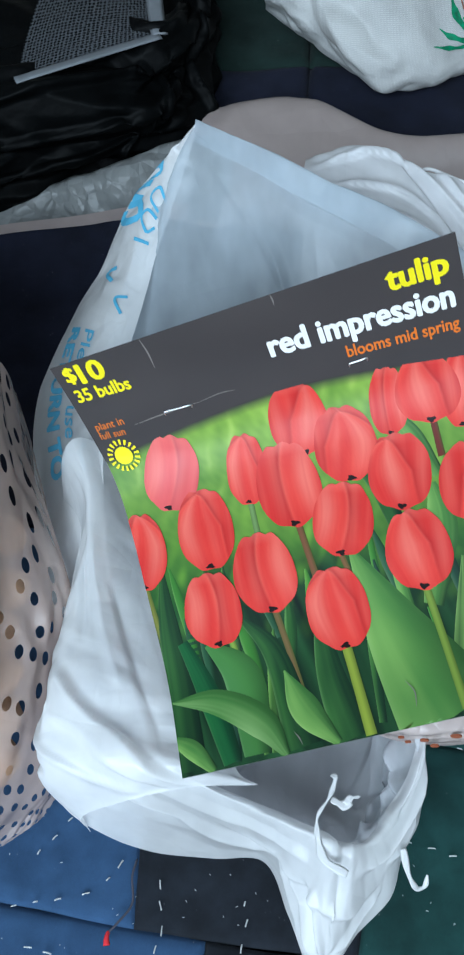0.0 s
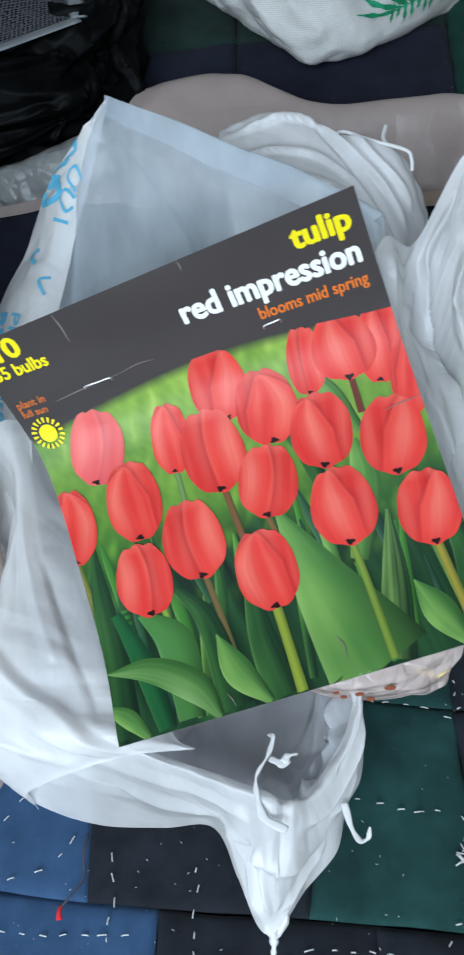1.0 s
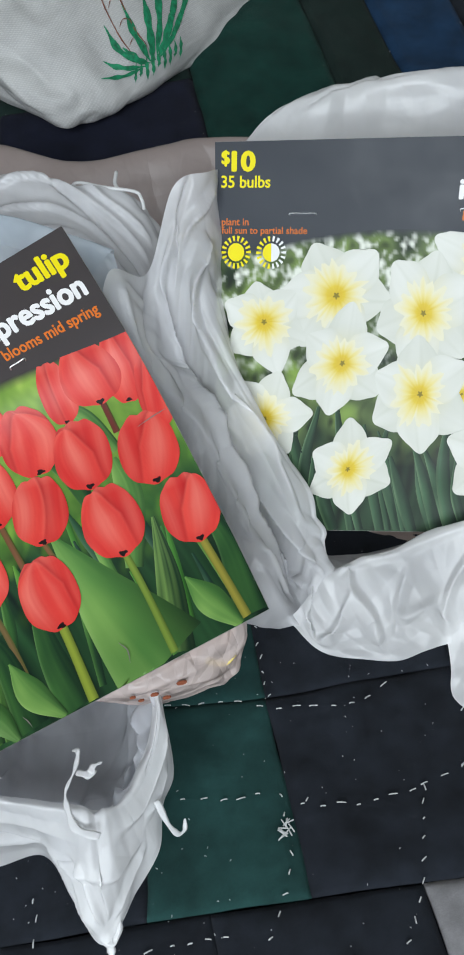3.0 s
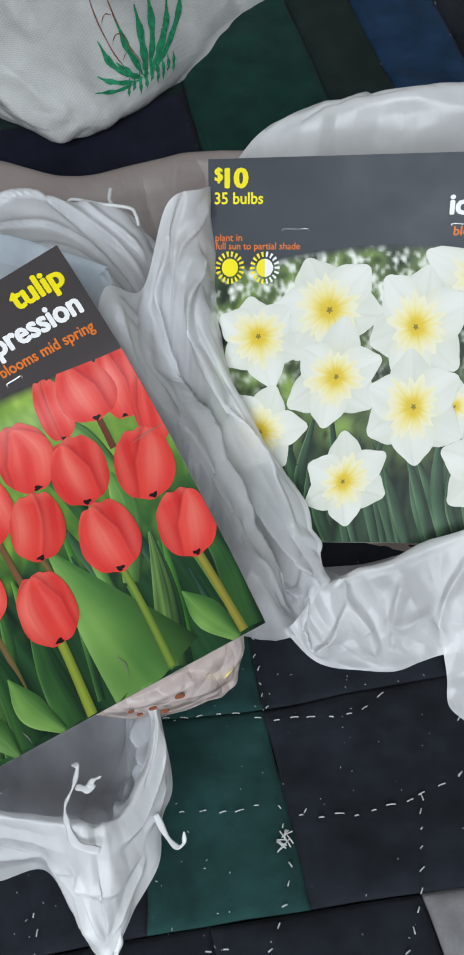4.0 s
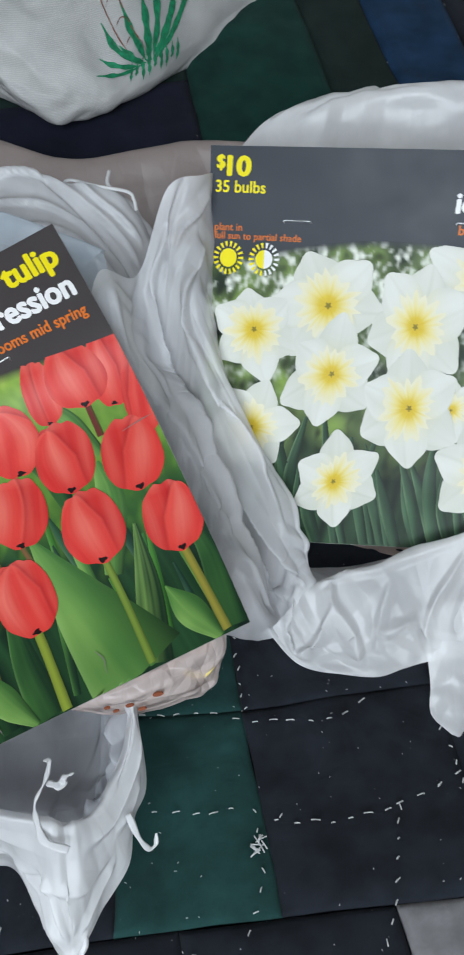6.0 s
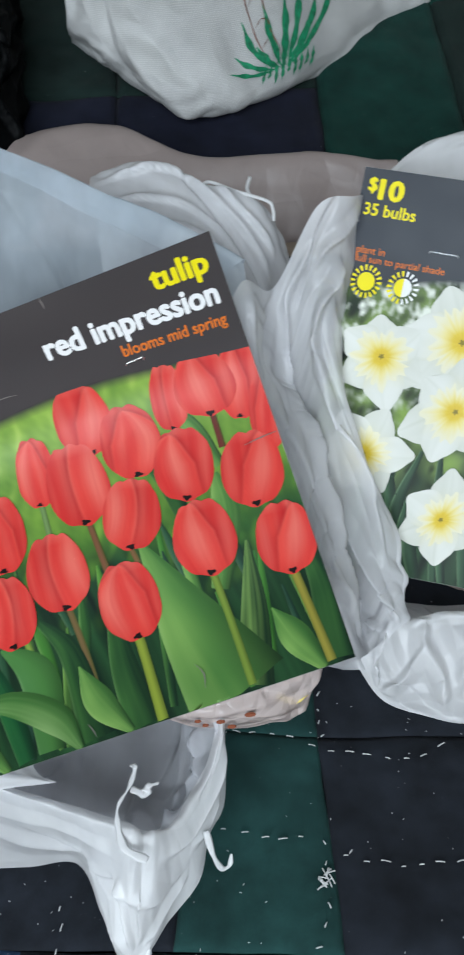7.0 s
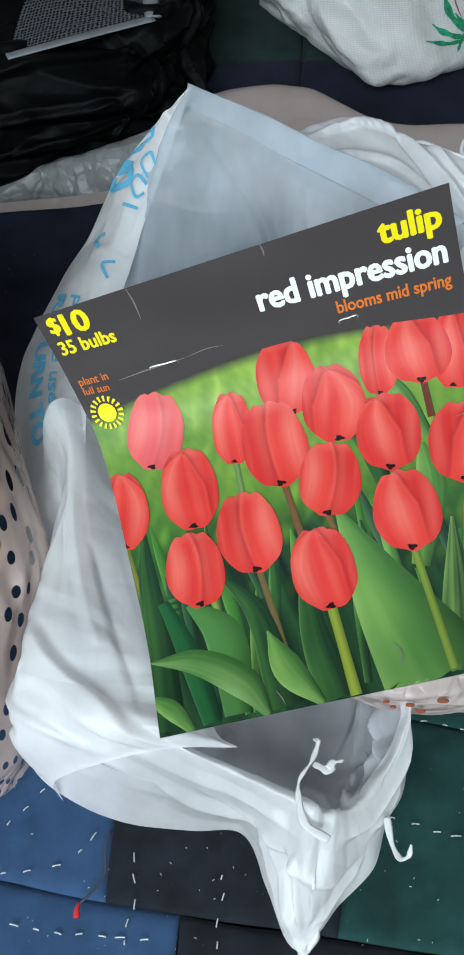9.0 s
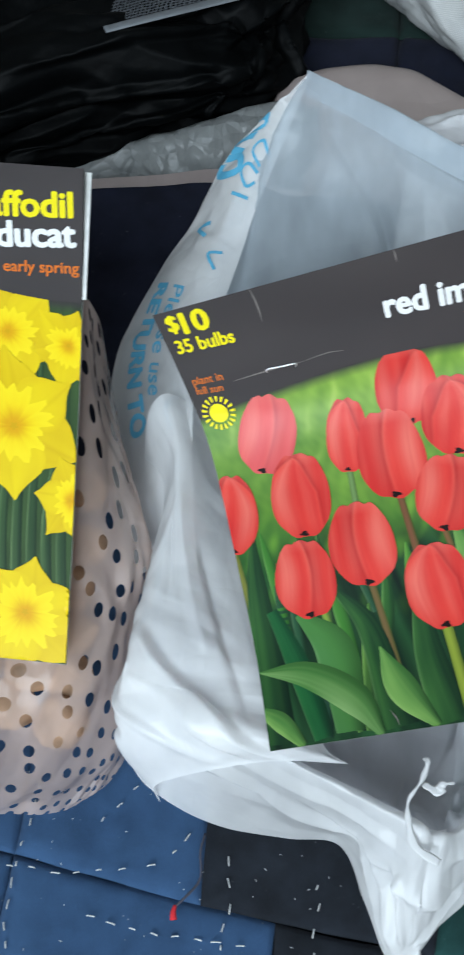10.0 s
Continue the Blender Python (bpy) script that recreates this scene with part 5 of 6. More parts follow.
def daffodil_ground(u, v):
    a = 0.5 + 0.5 * noise.noise(Vector((u * 14, v * 14, 31)))
    b = 0.5 + 0.5 * noise.noise(Vector((u * 34, v * 30, 33)))
    e = 0.5 + 0.5 * noise.noise(Vector((u * 70, v * 66, 37)))
    c = mix3(lin(26, 46, 26), lin(132, 156, 90), a * 1.5 - 0.35)
    c = mix3(c, lin(150, 186, 66), max(0, a - 0.55) * 2.6 * max(0, 1 - abs(v - 0.48) * 2.6))
    c = mix3(c, lin(234, 238, 226), max(0, 0.6 * b + 0.4 * e - 0.50) * 6.0 * max(0, 1 - max(0, v - 0.34) * 3.2))
    c = mix3(c, lin(14, 24, 16), max(0, 0.42 - b) * 3.4)
    streak = 0.5 + 0.5 * noise.noise(Vector((u * 34 + v * 5, v * 3, 35)))
    deep = mix3(lin(12, 26, 18), lin(62, 100, 66), streak * 1.3 - 0.35)
    return mix3(c, deep, (v - 0.68) / 0.14)


SLATE1, SLATE2 = lin(58, 62, 69), lin(68, 72, 79)
photo_ground(DAF, dcard, D_EDGE, 190, daffodil_ground, SLATE1)
header(DAF, dcard, D_EDGE, SLATE1, SLATE2)
rng = random.Random(5)
for k in range(30):
    u = 0.10 + 0.88 * k / 29 + rng.uniform(-0.02, 0.02)
    top = rng.uniform(0.62, 0.80)
    blade(DAF, dcard, [(u + rng.uniform(-0.07, 0.03), top), (u - 0.01, (top + 1) / 2), (u + 0.03, 0.998)], rng.uniform(0.02, 0.042), lin(16, 38, 26), lin(92, 134, 98), 0.15 + 0.003 * k, k)
blade(DAF, dcard, [(0.835, 0.44), (0.80, 0.53), (0.765, 0.63)], 0.028, lin(48, 92, 62), lin(78, 124, 84), 0.27, 71)
PETAL, PETAL_D = lin(232, 233, 226), lin(186, 190, 170)
CUP = (lin(222, 190, 50), lin(240, 220, 90), lin(236, 232, 204), lin(140, 126, 44))
D_FLOWERS = [
    (0.747, 0.625, 0.17, 0.2, 0.40), (0.789, 0.307, 0.30, 0.5, 0.46), (0.360, 0.369, 0.31, 0.1, 0.48), (0.623, 0.414, 0.34, 0.75, 0.42), (0.154, 0.444, 0.26, 0.35, 0.50),
    (0.387, 0.545, 0.30, 0.65, 0.46), (0.163, 0.686, 0.26, 0.95, 0.46), (0.955, 0.555, 0.30, 0.1, 0.42), (0.620, 0.629, 0.33, 0.55, 0.44), (0.865, 0.790, 0.30, 0.30, 0.42), (0.435, 0.827, 0.28, 0.45, 0.44),
]
for k, (u, v, r, turn, cup) in enumerate(D_FLOWERS):
    daffodil(DAF, dcard, u, v, r, turn, PETAL, PETAL_D, CUP, cup, 0.28 + 0.11 * k, k + 1.0)
lettering(DAF, dcard, "$", (0.020, 0.052), (0.046, 0.052), YELLOW, 0.04, TYPE_MM)
lettering(DAF, dcard, "10", (0.050, 0.068), (0.122, 0.069), YELLOW, 0.05, TYPE_MM, 0.86)
lettering(DAF, dcard, "35 bulbs", (0.019, 0.107), (0.166, 0.109), YELLOW, 0.022, TYPE_MM)
lettering(DAF, dcard, "plant in", (0.020, 0.197), (0.102, 0.198), ORANGE, 0.01, TYPE_MM)
lettering(DAF, dcard, "full sun to partial shade", (0.020, 0.217), (0.276, 0.221), ORANGE, 0.01, TYPE_MM)
lettering(DAF, dcard, "daffodil", (0.747, 0.088), (0.965, 0.092), YELLOW, 0.038, TYPE_MM)
lettering(DAF, dcard, "ice follies", (0.686, 0.143), (0.965, 0.147), WHITE, 0.042, TYPE_MM)
lettering(DAF, dcard, "blooms mid spring", (0.701, 0.194), (0.965, 0.200), ORANGE, 0.02, TYPE_MM)
sun_symbol(DAF, dcard, 0.064, 0.263, 0.098)
sun_symbol(DAF, dcard, 0.171, 0.265, 0.098, half=True)
staple(DAF, dcard, (0.225, 0.171), (0.300, 0.172))
staple(DAF, dcard, (0.696, 0.167), (0.761, 0.169))


def bulb(parent, at, r, lean, seed):
    """A papery bulb: squat, ribbed, drawn out to a tip."""
    verts, n, m = [], 9, 12
    turn = Euler((lean[0], lean[1], seed)).to_matrix()
    for j in range(n):
        s = j / (n - 1)
        rad = r * math.sin(math.pi * s ** 0.85) ** 0.75 * (1 - 0.35 * s) if 0 < s < 1 else 0.002
        for i in range(m):
            a = 2 * math.pi * i / m
            k = 1 + 0.08 * noise.noise(Vector((math.cos(a) * 2, math.sin(a) * 2, seed + s * 2)))
            p = turn @ Vector((rad * k * math.cos(a), rad * k * math.sin(a), r * (1.9 * s - 0.8)))
            verts.append(V(Vector(at) + p))
    return mesh_object("bulb", verts, grid_faces(m, n, closed=True), BULB_SKIN, parent)


sheet("packet_film", [
    [(2.05, 4.30, 2.3), (2.6, 4.1, 2.35), (3.2, 3.8, 2.35), (3.9, 3.45, 2.4)],
    [(1.95, 4.25, 1.5), (2.6, 4.0, 1.45), (3.2, 3.7, 1.5), (3.9, 3.3, 1.55)],
    [(1.75, 3.6, 0.6), (2.4, 3.3, 0.55), (3.0, 2.95, 0.6), (3.6, 2.6, 0.65)],
    [(1.75, 3.6, 0.12), (2.4, 3.4, 0.10), (3.0, 3.0, 0.10), (3.6, 2.7, 0.10)],
], 30, 24, FILM_VENT, white_packet, 0.03, 1.5, 41)
for k in range(6):
    bulb(white_packet, (2.3 + 0.28 * (k % 3), 3.75 - 0.16 * (k % 3) + 0.35 * (k // 3), 0.50 + 0.28 * (k // 3)), 0.22, (0.4, 0.3 * k), k * 1.7)

DUC = CardShape((-3.656, 4.247, 2.50), (-1.46, 4.11, 2.50), (-1.31, 1.93, 1.0), (-3.409, 1.99, 1.0), [(0, 0), (0.28, 0.06), (0.6, 0.05), (1, 0)])
yellow_packet = packet_root("daffodil_bulb_packet", "vented bulb packet with a card of yellow daffodils")
ycard = board(DUC, yellow_packet, "card printed with yellow daffodils and a charcoal header")
Y_EDGE = band_edge([(0, 0.24), (0.3, 0.23), (0.6, 0.245), (0.80, 0.266), (0.89, 0.279), (1.0, 0.279)])


def yellow_ground(u, v):
    a = 0.5 + 0.5 * noise.noise(Vector((u * 14, v * 10, 51)))
    s = 0.5 + 0.5 * noise.noise(Vector((u * 42 + v * 3, v * 4, 53)))
    c = mix3(lin(24, 40, 26), lin(84, 116, 62), 0.3 * a + 0.8 * s - 0.15)
    return mix3(c, lin(40, 52, 44), (v - 0.85) * 3)


photo_ground(DUC, ycard, Y_EDGE, 100, yellow_ground, CHAR1)
header(DUC, ycard, Y_EDGE, CHAR1, CHAR2)
for k in range(26):
    u = 0.04 + 0.94 * k / 25
    blade(DUC, ycard, [(u + 0.02 * math.sin(k * 3), 0.42 + 0.16 * math.sin(k * 1.9)), (u - 0.01, 0.75), (u + 0.015, 0.998)], 0.026, lin(30, 58, 34), lin(96, 128, 78), 0.15 + 0.003 * k, k + 80)
Y1, Y2 = lin(240, 212, 14), lin(196, 148, 4)
YCUP = (lin(226, 170, 10), lin(248, 214, 6), lin(252, 226, 24), lin(214, 168, 12))
Y_FLOWERS = [
    (0.816, 0.351, 0.27, 0.2, 0.40), (0.964, 0.372, 0.22, 0.8, 0.42), (0.833, 0.537, 0.36, 0.45, 0.44), (0.994, 0.683, 0.20, 0.1, 0.45), (0.891, 0.914, 0.29, 0.75, 0.46),
    (0.55, 0.42, 0.30, 0.3, 0.44), (0.30, 0.40, 0.30, 0.9, 0.44), (0.60, 0.72, 0.32, 0.1, 0.44), (0.28, 0.76, 0.32, 0.6, 0.44), (0.08, 0.56, 0.28, 0.2, 0.44),
]
for k, (u, v, r, turn, cup) in enumerate(Y_FLOWERS):
    daffodil(DUC, ycard, u, v, r, turn, Y1, Y2, YCUP, cup, 0.28 + 0.11 * k, k + 31.0, point=0.35)
lettering(DUC, ycard, "daffodil", (0.705, 0.113), (0.975, 0.104), YELLOW, 0.038, TYPE_MM)
lettering(DUC, ycard, "ducat", (0.775, 0.174), (0.984, 0.164), WHITE, 0.042, TYPE_MM)
lettering(DUC, ycard, "blooms early spring", (0.66, 0.229), (0.991, 0.219), ORANGE, 0.02, TYPE_MM)
# the folded back half of the header stands off behind the card
mesh_object("header_back", [V(p) for p in ((-3.6, 4.28, 2.44), (-1.43, 4.13, 2.47), (-1.40, 3.55, 2.05), (-3.55, 3.68, 2.02), (-3.6, 4.29, 2.43), (-1.43, 4.14, 2.46), (-1.40, 3.56, 2.04), (-3.55, 3.69, 2.01))],
            [(0, 1, 2, 3), (7, 6, 5, 4), (0, 4, 5, 1), (1, 5, 6, 2), (2, 6, 7, 3), (3, 7, 4, 0)], plain("white_card_stock", (0.7, 0.7, 0.68), 0.7), yellow_packet, "white folded card", smooth=False)
PACKET = [
    [(-3.4, 3.75, 1.85), (-2.4, 3.75, 1.95), (-1.6, 3.72, 1.95), (-1.40, 3.71, 1.85), (-1.40, 3.8, 1.2)],
    [(-3.4, 3.3, 1.60), (-2.4, 3.3, 1.75), (-1.5, 3.3, 1.70), (-1.31, 3.37, 1.40), (-1.30, 3.45, 0.7)],
    [(-3.4, 2.8, 1.28), (-2.4, 2.8, 1.38), (-1.4, 2.75, 1.33), (-1.04, 2.72, 1.0), (-1.06, 2.75, 0.3)],
    [(-3.4, 2.3, 0.98), (-2.4, 2.3, 1.08), (-1.4, 2.28, 1.05), (-1.07, 2.36, 0.75), (-1.05, 2.4, 0.15)],
    [(-3.4, 1.9, 0.75), (-2.4, 1.85, 0.85), (-1.5, 1.85, 0.80), (-1.12, 1.92, 0.45), (-1.08, 1.95, 0.08)],
    [(-3.4, 1.62, 0.40), (-2.4, 1.55, 0.45), (-1.6, 1.58, 0.40), (-1.25, 1.70, 0.20), (-1.15, 1.75, 0.06)],
    [(-3.4, 1.5, 0.06), (-2.4, 1.48, 0.06), (-1.73, 1.50, 0.06), (-1.41, 1.54, 0.06), (-1.25, 1.65, 0.05)],
]
sheet("packet_film", PACKET, 60, 70, FILM_VENT, yellow_packet, 0.06, 1.5, 43, (1, 0.7, 1))
rng = random.Random(11)
for k in range(36):
    y = 1.93 + 0.22 * (k // 6) + rng.uniform(-0.04, 0.04)
    x = -1.44 - 0.22 * (k % 6) + rng.uniform(-0.05, 0.05)
    skin = curve_at([(1.5, 0.06), (1.6, 0.42), (1.85, 0.78), (2.3, 1.02), (2.75, 1.30), (3.3, 1.65), (3.8, 1.9)], y)
    bulb(yellow_packet, (x, y, max(0.22, skin - (0.34 if k % 6 else 0.44))), rng.uniform(0.15, 0.19), (rng.uniform(-1.4, 1.4), rng.uniform(-1.4, 1.4)), k * 2.3)

# the clear sleeve and bulbs under the tulip card
SLEEVE = [
    [(0.60, 2.05, 1.02), (0.85, 2.0, 1.04), (1.1, 1.98, 1.07), (1.45, 2.06, 1.12), (1.62, 2.2, 1.22)],
    [(0.60, 1.98, 0.86), (0.82, 1.90, 0.84), (1.08, 1.88, 0.82), (1.43, 1.94, 0.78), (1.56, 2.08, 0.86)],
    [(0.62, 2.15, 0.55), (0.85, 2.12, 0.48), (1.05, 2.12, 0.44), (1.35, 2.15, 0.45), (1.5, 2.25, 0.55)],
    [(0.4, 2.9, 0.45), (0.7, 2.95, 0.42), (0.9, 3.0, 0.42), (1.2, 3.0, 0.45), (1.4, 3.0, 0.55)],
]
sheet("packet_film", SLEEVE, 50, 40, FILM_PINK, tulip_packet, 0.08, 2.2, 47)
for k in range(10):
    bulb(tulip_packet, (0.72 + 0.17 * (k % 5), 2.14 + 0.02 * (k % 5) + 0.35 * (k // 5), 0.72 + 0.02 * (k % 5)), 0.14, (1.2, 0.5 * k), k * 1.3 + 60)
tip = spline([(1.30, 1.98, 0.86), (1.40, 1.95, 0.83), (1.47, 1.97, 0.86)], 9)
tube("bulb_shoot", tip[::4], 0.026, BULB_TIP, tulip_packet, n=9, taper=lambda s: 1 - 0.7 * s)
flake = plain("brown_skin_flake", (0.25, 0.07, 0.03), 0.7)
for k, (x, y, z) in enumerate(((0.86, 1.86, 0.88), (0.98, 1.85, 0.87), (1.14, 1.86, 0.90), (0.90, 1.86, 0.83), (1.04, 1.85, 0.81))):
    r = 0.013 + 0.005 * (k % 3)
    ring = [V((x + r * math.cos(a) * 1.3, y - 0.012, z + r * 0.7 * math.sin(a))) for a in [i * math.pi / 4 for i in range(8)]]
    mesh_object("skin_flake", ring + [p + Vector((0, 0.001, 0)) for p in ring], [tuple(range(8))] + [(i, i + 8, (i + 1) % 8 + 8, (i + 1) % 8) for i in range(8)], flake, tulip_packet, smooth=False)

# ---- blue print, handle and torn strips of the tulip bag ----
BLUE_INK = plain("faded_blue_bag_ink", (0.10, 0.36, 0.55), 0.5)
gus = Laid(SHEETS[7])
if gus.at(0.5, 0.5, 10)[2] < gus.at(0.5, 0.5, 0)[2]:
    gus.up = -1.0
lettering(gus, bag, "Please use", (0.60, 0.60), (0.78, 0.60), (0, 0, 0), 0.01, 0.7, material=BLUE_INK, name="printed_line")
lettering(gus, bag, "RETURN TO", (0.60, 0.84), (0.84, 0.80), (0, 0, 0), 0.05, 0.7, material=BLUE_INK, name="printed_line")


def stroke(points, w):
    c = spline([(a * gus.w, b * gus.h, 0) for a, b in points], 16)
    verts = []
    for k, p in enumerate(c):
        d = (c[min(k + 1, 15)] - c[max(k - 1, 0)]).normalized()
        for s in (-1, 1):
            verts.append(gus.at((p.x - d.y * s * w) / gus.w, (p.y + d.x * s * w) / gus.h, 0.7))
    mesh_object("printed_mark", verts, grid_faces(2, 16), BLUE_INK, bag)


for pts, w in (
    ([(0.165, 0.95), (0.175, 0.60), (0.20, 0.55), (0.215, 0.9)], 0.035), ([(0.225, 0.55), (0.24, 0.85), (0.262, 0.90), (0.27, 0.6)], 0.035),
    ([(0.285, 0.95), (0.28, 0.60), (0.305, 0.45), (0.33, 0.62), (0.325, 0.9), (0.30, 0.95)], 0.035), ([(0.24, 0.12), (0.225, 0.32), (0.255, 0.40), (0.275, 0.20)], 0.014),
    ([(0.29, 0.18), (0.285, 0.36), (0.31, 0.40), (0.33, 0.24), (0.31, 0.16)], 0.014), ([(0.35, 0.14), (0.36, 0.38)], 0.014),
    ([(0.44, 0.55), (0.46, 0.75), (0.48, 0.5)], 0.02), ([(0.50, 0.2), (0.52, 0.35), (0.55, 0.2)], 0.014), ([(0.78, 0.3), (0.80, 0.42), (0.83, 0.33)], 0.014),
):
    stroke(pts, w)
sheet("handle_film", [
    [(0.40, 5.45, 1.1), (0.8, 5.55, 1.1), (1.2, 5.35, 1.05), (1.6, 5.15, 1.0), (1.85, 5.0, 0.95)],
    [(0.42, 5.38, 2.15), (0.8, 5.42, 2.25), (1.17, 5.24, 2.18), (1.58, 5.05, 2.10), (1.78, 4.95, 1.72)],
    [(0.40, 5.08, 2.22), (0.8, 5.00, 2.20), (1.18, 4.80, 2.10), (1.50, 4.62, 1.92), (1.70, 4.52, 1.55)],
    [(0.45, 4.70, 2.15), (0.8, 4.52, 2.05), (1.15, 4.32, 1.95), (1.38, 4.10, 1.75), (1.55, 4.0, 1.4)],
    [(0.5, 4.3, 1.7), (0.8, 4.1, 1.6), (1.1, 3.9, 1.5), (1.35, 3.7, 1.4), (1.45, 3.6, 1.2)],
], 70, 60, FILM_SIDE, bag, 0.06, 1.5, 53, (1.2, 0.7, 0.5), folds=[
    ([(0.02, 0.42), (0.20, 0.38), (0.42, 0.34), (0.62, 0.42), (0.85, 0.50)], 0.06, 0.03, 0.10), ([(0.10, 0.52), (0.27, 0.48), (0.45, 0.46), (0.70, 0.56)], 0.05, 0.03, 0.09),
    ([(0.25, 0.62), (0.42, 0.56), (0.60, 0.60), (0.8, 0.68)], 0.05, 0.03, 0.09), ([(0.55, 0.30), (0.65, 0.38), (0.86, 0.42)], 0.05, 0.03, 0.08),
    ([(0.35, 0.28), (0.50, 0.40), (0.66, 0.50), (0.9, 0.60)], -0.05, 0.05, 0.05), ([(0.45, 0.70), (0.6, 0.70), (0.8, 0.78)], 0.04, 0.03, 0.07)])
tube("handle_loop", [(1.15, 5.08, 2.08), (1.175, 5.20, 2.18), (1.23, 5.22, 2.21), (1.40, 5.07, 2.21), (1.59, 4.92, 2.21), (1.625, 4.88, 2.17), (1.63, 4.85, 2.10)], 0.012, FILM, bag, n=40)
tube("handle_shred", [(1.50, 5.05, 2.17), (1.48, 5.14, 2.19), (1.51, 5.24, 2.22)], 0.014, FILM, bag, n=14)
tube("torn_strip", [(0.56, 1.22, 0.70), (0.45, 1.28, 0.72), (0.42, 1.38, 0.74), (0.42, 1.48, 0.76), (0.48, 1.57, 0.78), (0.515, 1.66, 0.80), (0.49, 1.67, 0.82)], 0.021, FILM, bag, n=60, flat=0.12, taper=lambda s: 0.95 - 0.6 * s + 0.25 * math.sin(s * 9) + 0.16 * math.sin(s * 37))
tube("torn_strip", [(0.49, 1.56, 0.78), (0.56, 1.53, 0.78), (0.58, 1.56, 0.79), (0.64, 1.57, 0.80)], 0.028, FILM, bag, n=30, flat=0.12, taper=lambda s: 0.45 + 0.5 * math.sin(s * 4) + 0.14 * math.sin(s * 29))
tube("torn_strip", [(0.42, 0.95, 0.16), (0.47, 0.90, 0.13), (0.50, 0.95, 0.16), (0.52, 1.02, 0.22)], 0.034, FILM, bag, n=30, flat=0.2, taper=lambda s: 0.7 + 0.3 * math.sin(s * 11))
tube("torn_strip", [(0.44, 0.94, 0.14), (0.45, 0.87, 0.10), (0.44, 0.81, 0.07)], 0.030, FILM, bag, n=20, flat=0.2, taper=lambda s: 1.0 - 0.7 * s + 0.15 * math.sin(s * 17))
tube("torn_strip", [(0.86, 1.40, 0.55), (0.89, 1.31, 0.45), (0.93, 1.26, 0.40), (0.97, 1.265, 0.42), (0.985, 1.31, 0.45)], 0.018, FILM, bag, n=40, flat=0.14, taper=lambda s: 1.0 - 0.5 * s + 0.2 * math.sin(s * 17))
# the hanging corner of the second bag
sheet("torn_flap", [
    [(2.80, 2.25, 0.50), (2.98, 2.24, 0.56), (3.18, 2.20, 0.54)],
    [(2.80, 2.07, 0.34), (2.96, 2.06, 0.38), (3.14, 2.04, 0.36)],
    [(2.78, 1.92, 0.20), (2.92, 1.90, 0.22), (3.10, 1.88, 0.20)],
    [(2.74, 1.78, 0.10), (2.86, 1.74, 0.12), (3.02, 1.76, 0.11)],
    [(2.82, 1.64, 0.06), (2.86, 1.61, 0.07), (2.92, 1.66, 0.06)],
], 24, 26, FILM, bag2, 0.08, 2.2, 59)

# ---- beige packet and grey sleeve lying behind the bags ----
beige = thing("plastic_packet", "flat beige plastic packet lying across the quilt", "packet")
sheet("packet_skin", [
    [(-0.75, 8.05, 0.85), (-0.40, 8.25, 0.95), (0.10, 8.2, 0.95), (0.60, 8.1, 0.9), (1.25, 7.75, 0.8), (1.95, 7.7, 0.8), (2.55, 7.65, 0.78), (3.1, 7.5, 0.75)],
    [(-0.60, 7.85, 1.2), (-0.42, 7.92, 1.38), (0.08, 7.86, 1.50), (0.58, 7.78, 1.50), (1.22, 7.37, 1.40), (1.90, 7.28, 1.40), (2.50, 7.26, 1.40), (3.1, 7.1, 1.38)],
    [(-0.65, 7.55, 1.1), (-0.40, 7.55, 1.3), (0.10, 7.5, 1.40), (0.60, 7.4, 1.36), (1.22, 7.1, 1.22), (1.88, 7.02, 1.2), (2.48, 7.02, 1.2), (3.1, 6.9, 1.18)],
    [(-0.65, 7.2, 0.85), (-0.40, 7.1, 0.95), (0.10, 7.0, 0.95), (0.60, 6.95, 0.92), (1.2, 6.85, 0.88), (1.8, 6.8, 0.85), (2.4, 6.8, 0.85), (3.1, 6.75, 0.85)],
    [(-0.65, 7.1, 0.66), (-0.40, 7.0, 0.66), (0.10, 6.95, 0.64), (0.60, 6.9, 0.63), (1.2, 6.82, 0.62), (1.8, 6.8, 0.62), (2.4, 6.8, 0.62), (3.1, 6.78, 0.62)],
], 80, 40, FILM_BEIGE, beige, 0.03, 0.9, 61, (0.6, 1, 1))
sheet("seal_strip", [
    [(1.25, 6.83, 0.80), (1.8, 6.78, 0.78), (2.4, 6.77, 0.78), (3.0, 6.74, 0.78)],
    [(1.25, 6.77, 0.68), (1.8, 6.73, 0.66), (2.4, 6.72, 0.66), (3.0, 6.70, 0.66)],
], 30, 6, plain("tan_seal_strip", (0.30, 0.23, 0.17), 0.5), beige, 0.01, 2.0, 62, label="tan sealed edge")
grey = thing("plastic_sleeve", "crumpled pale grey plastic sleeve beside the black bag", "packet")
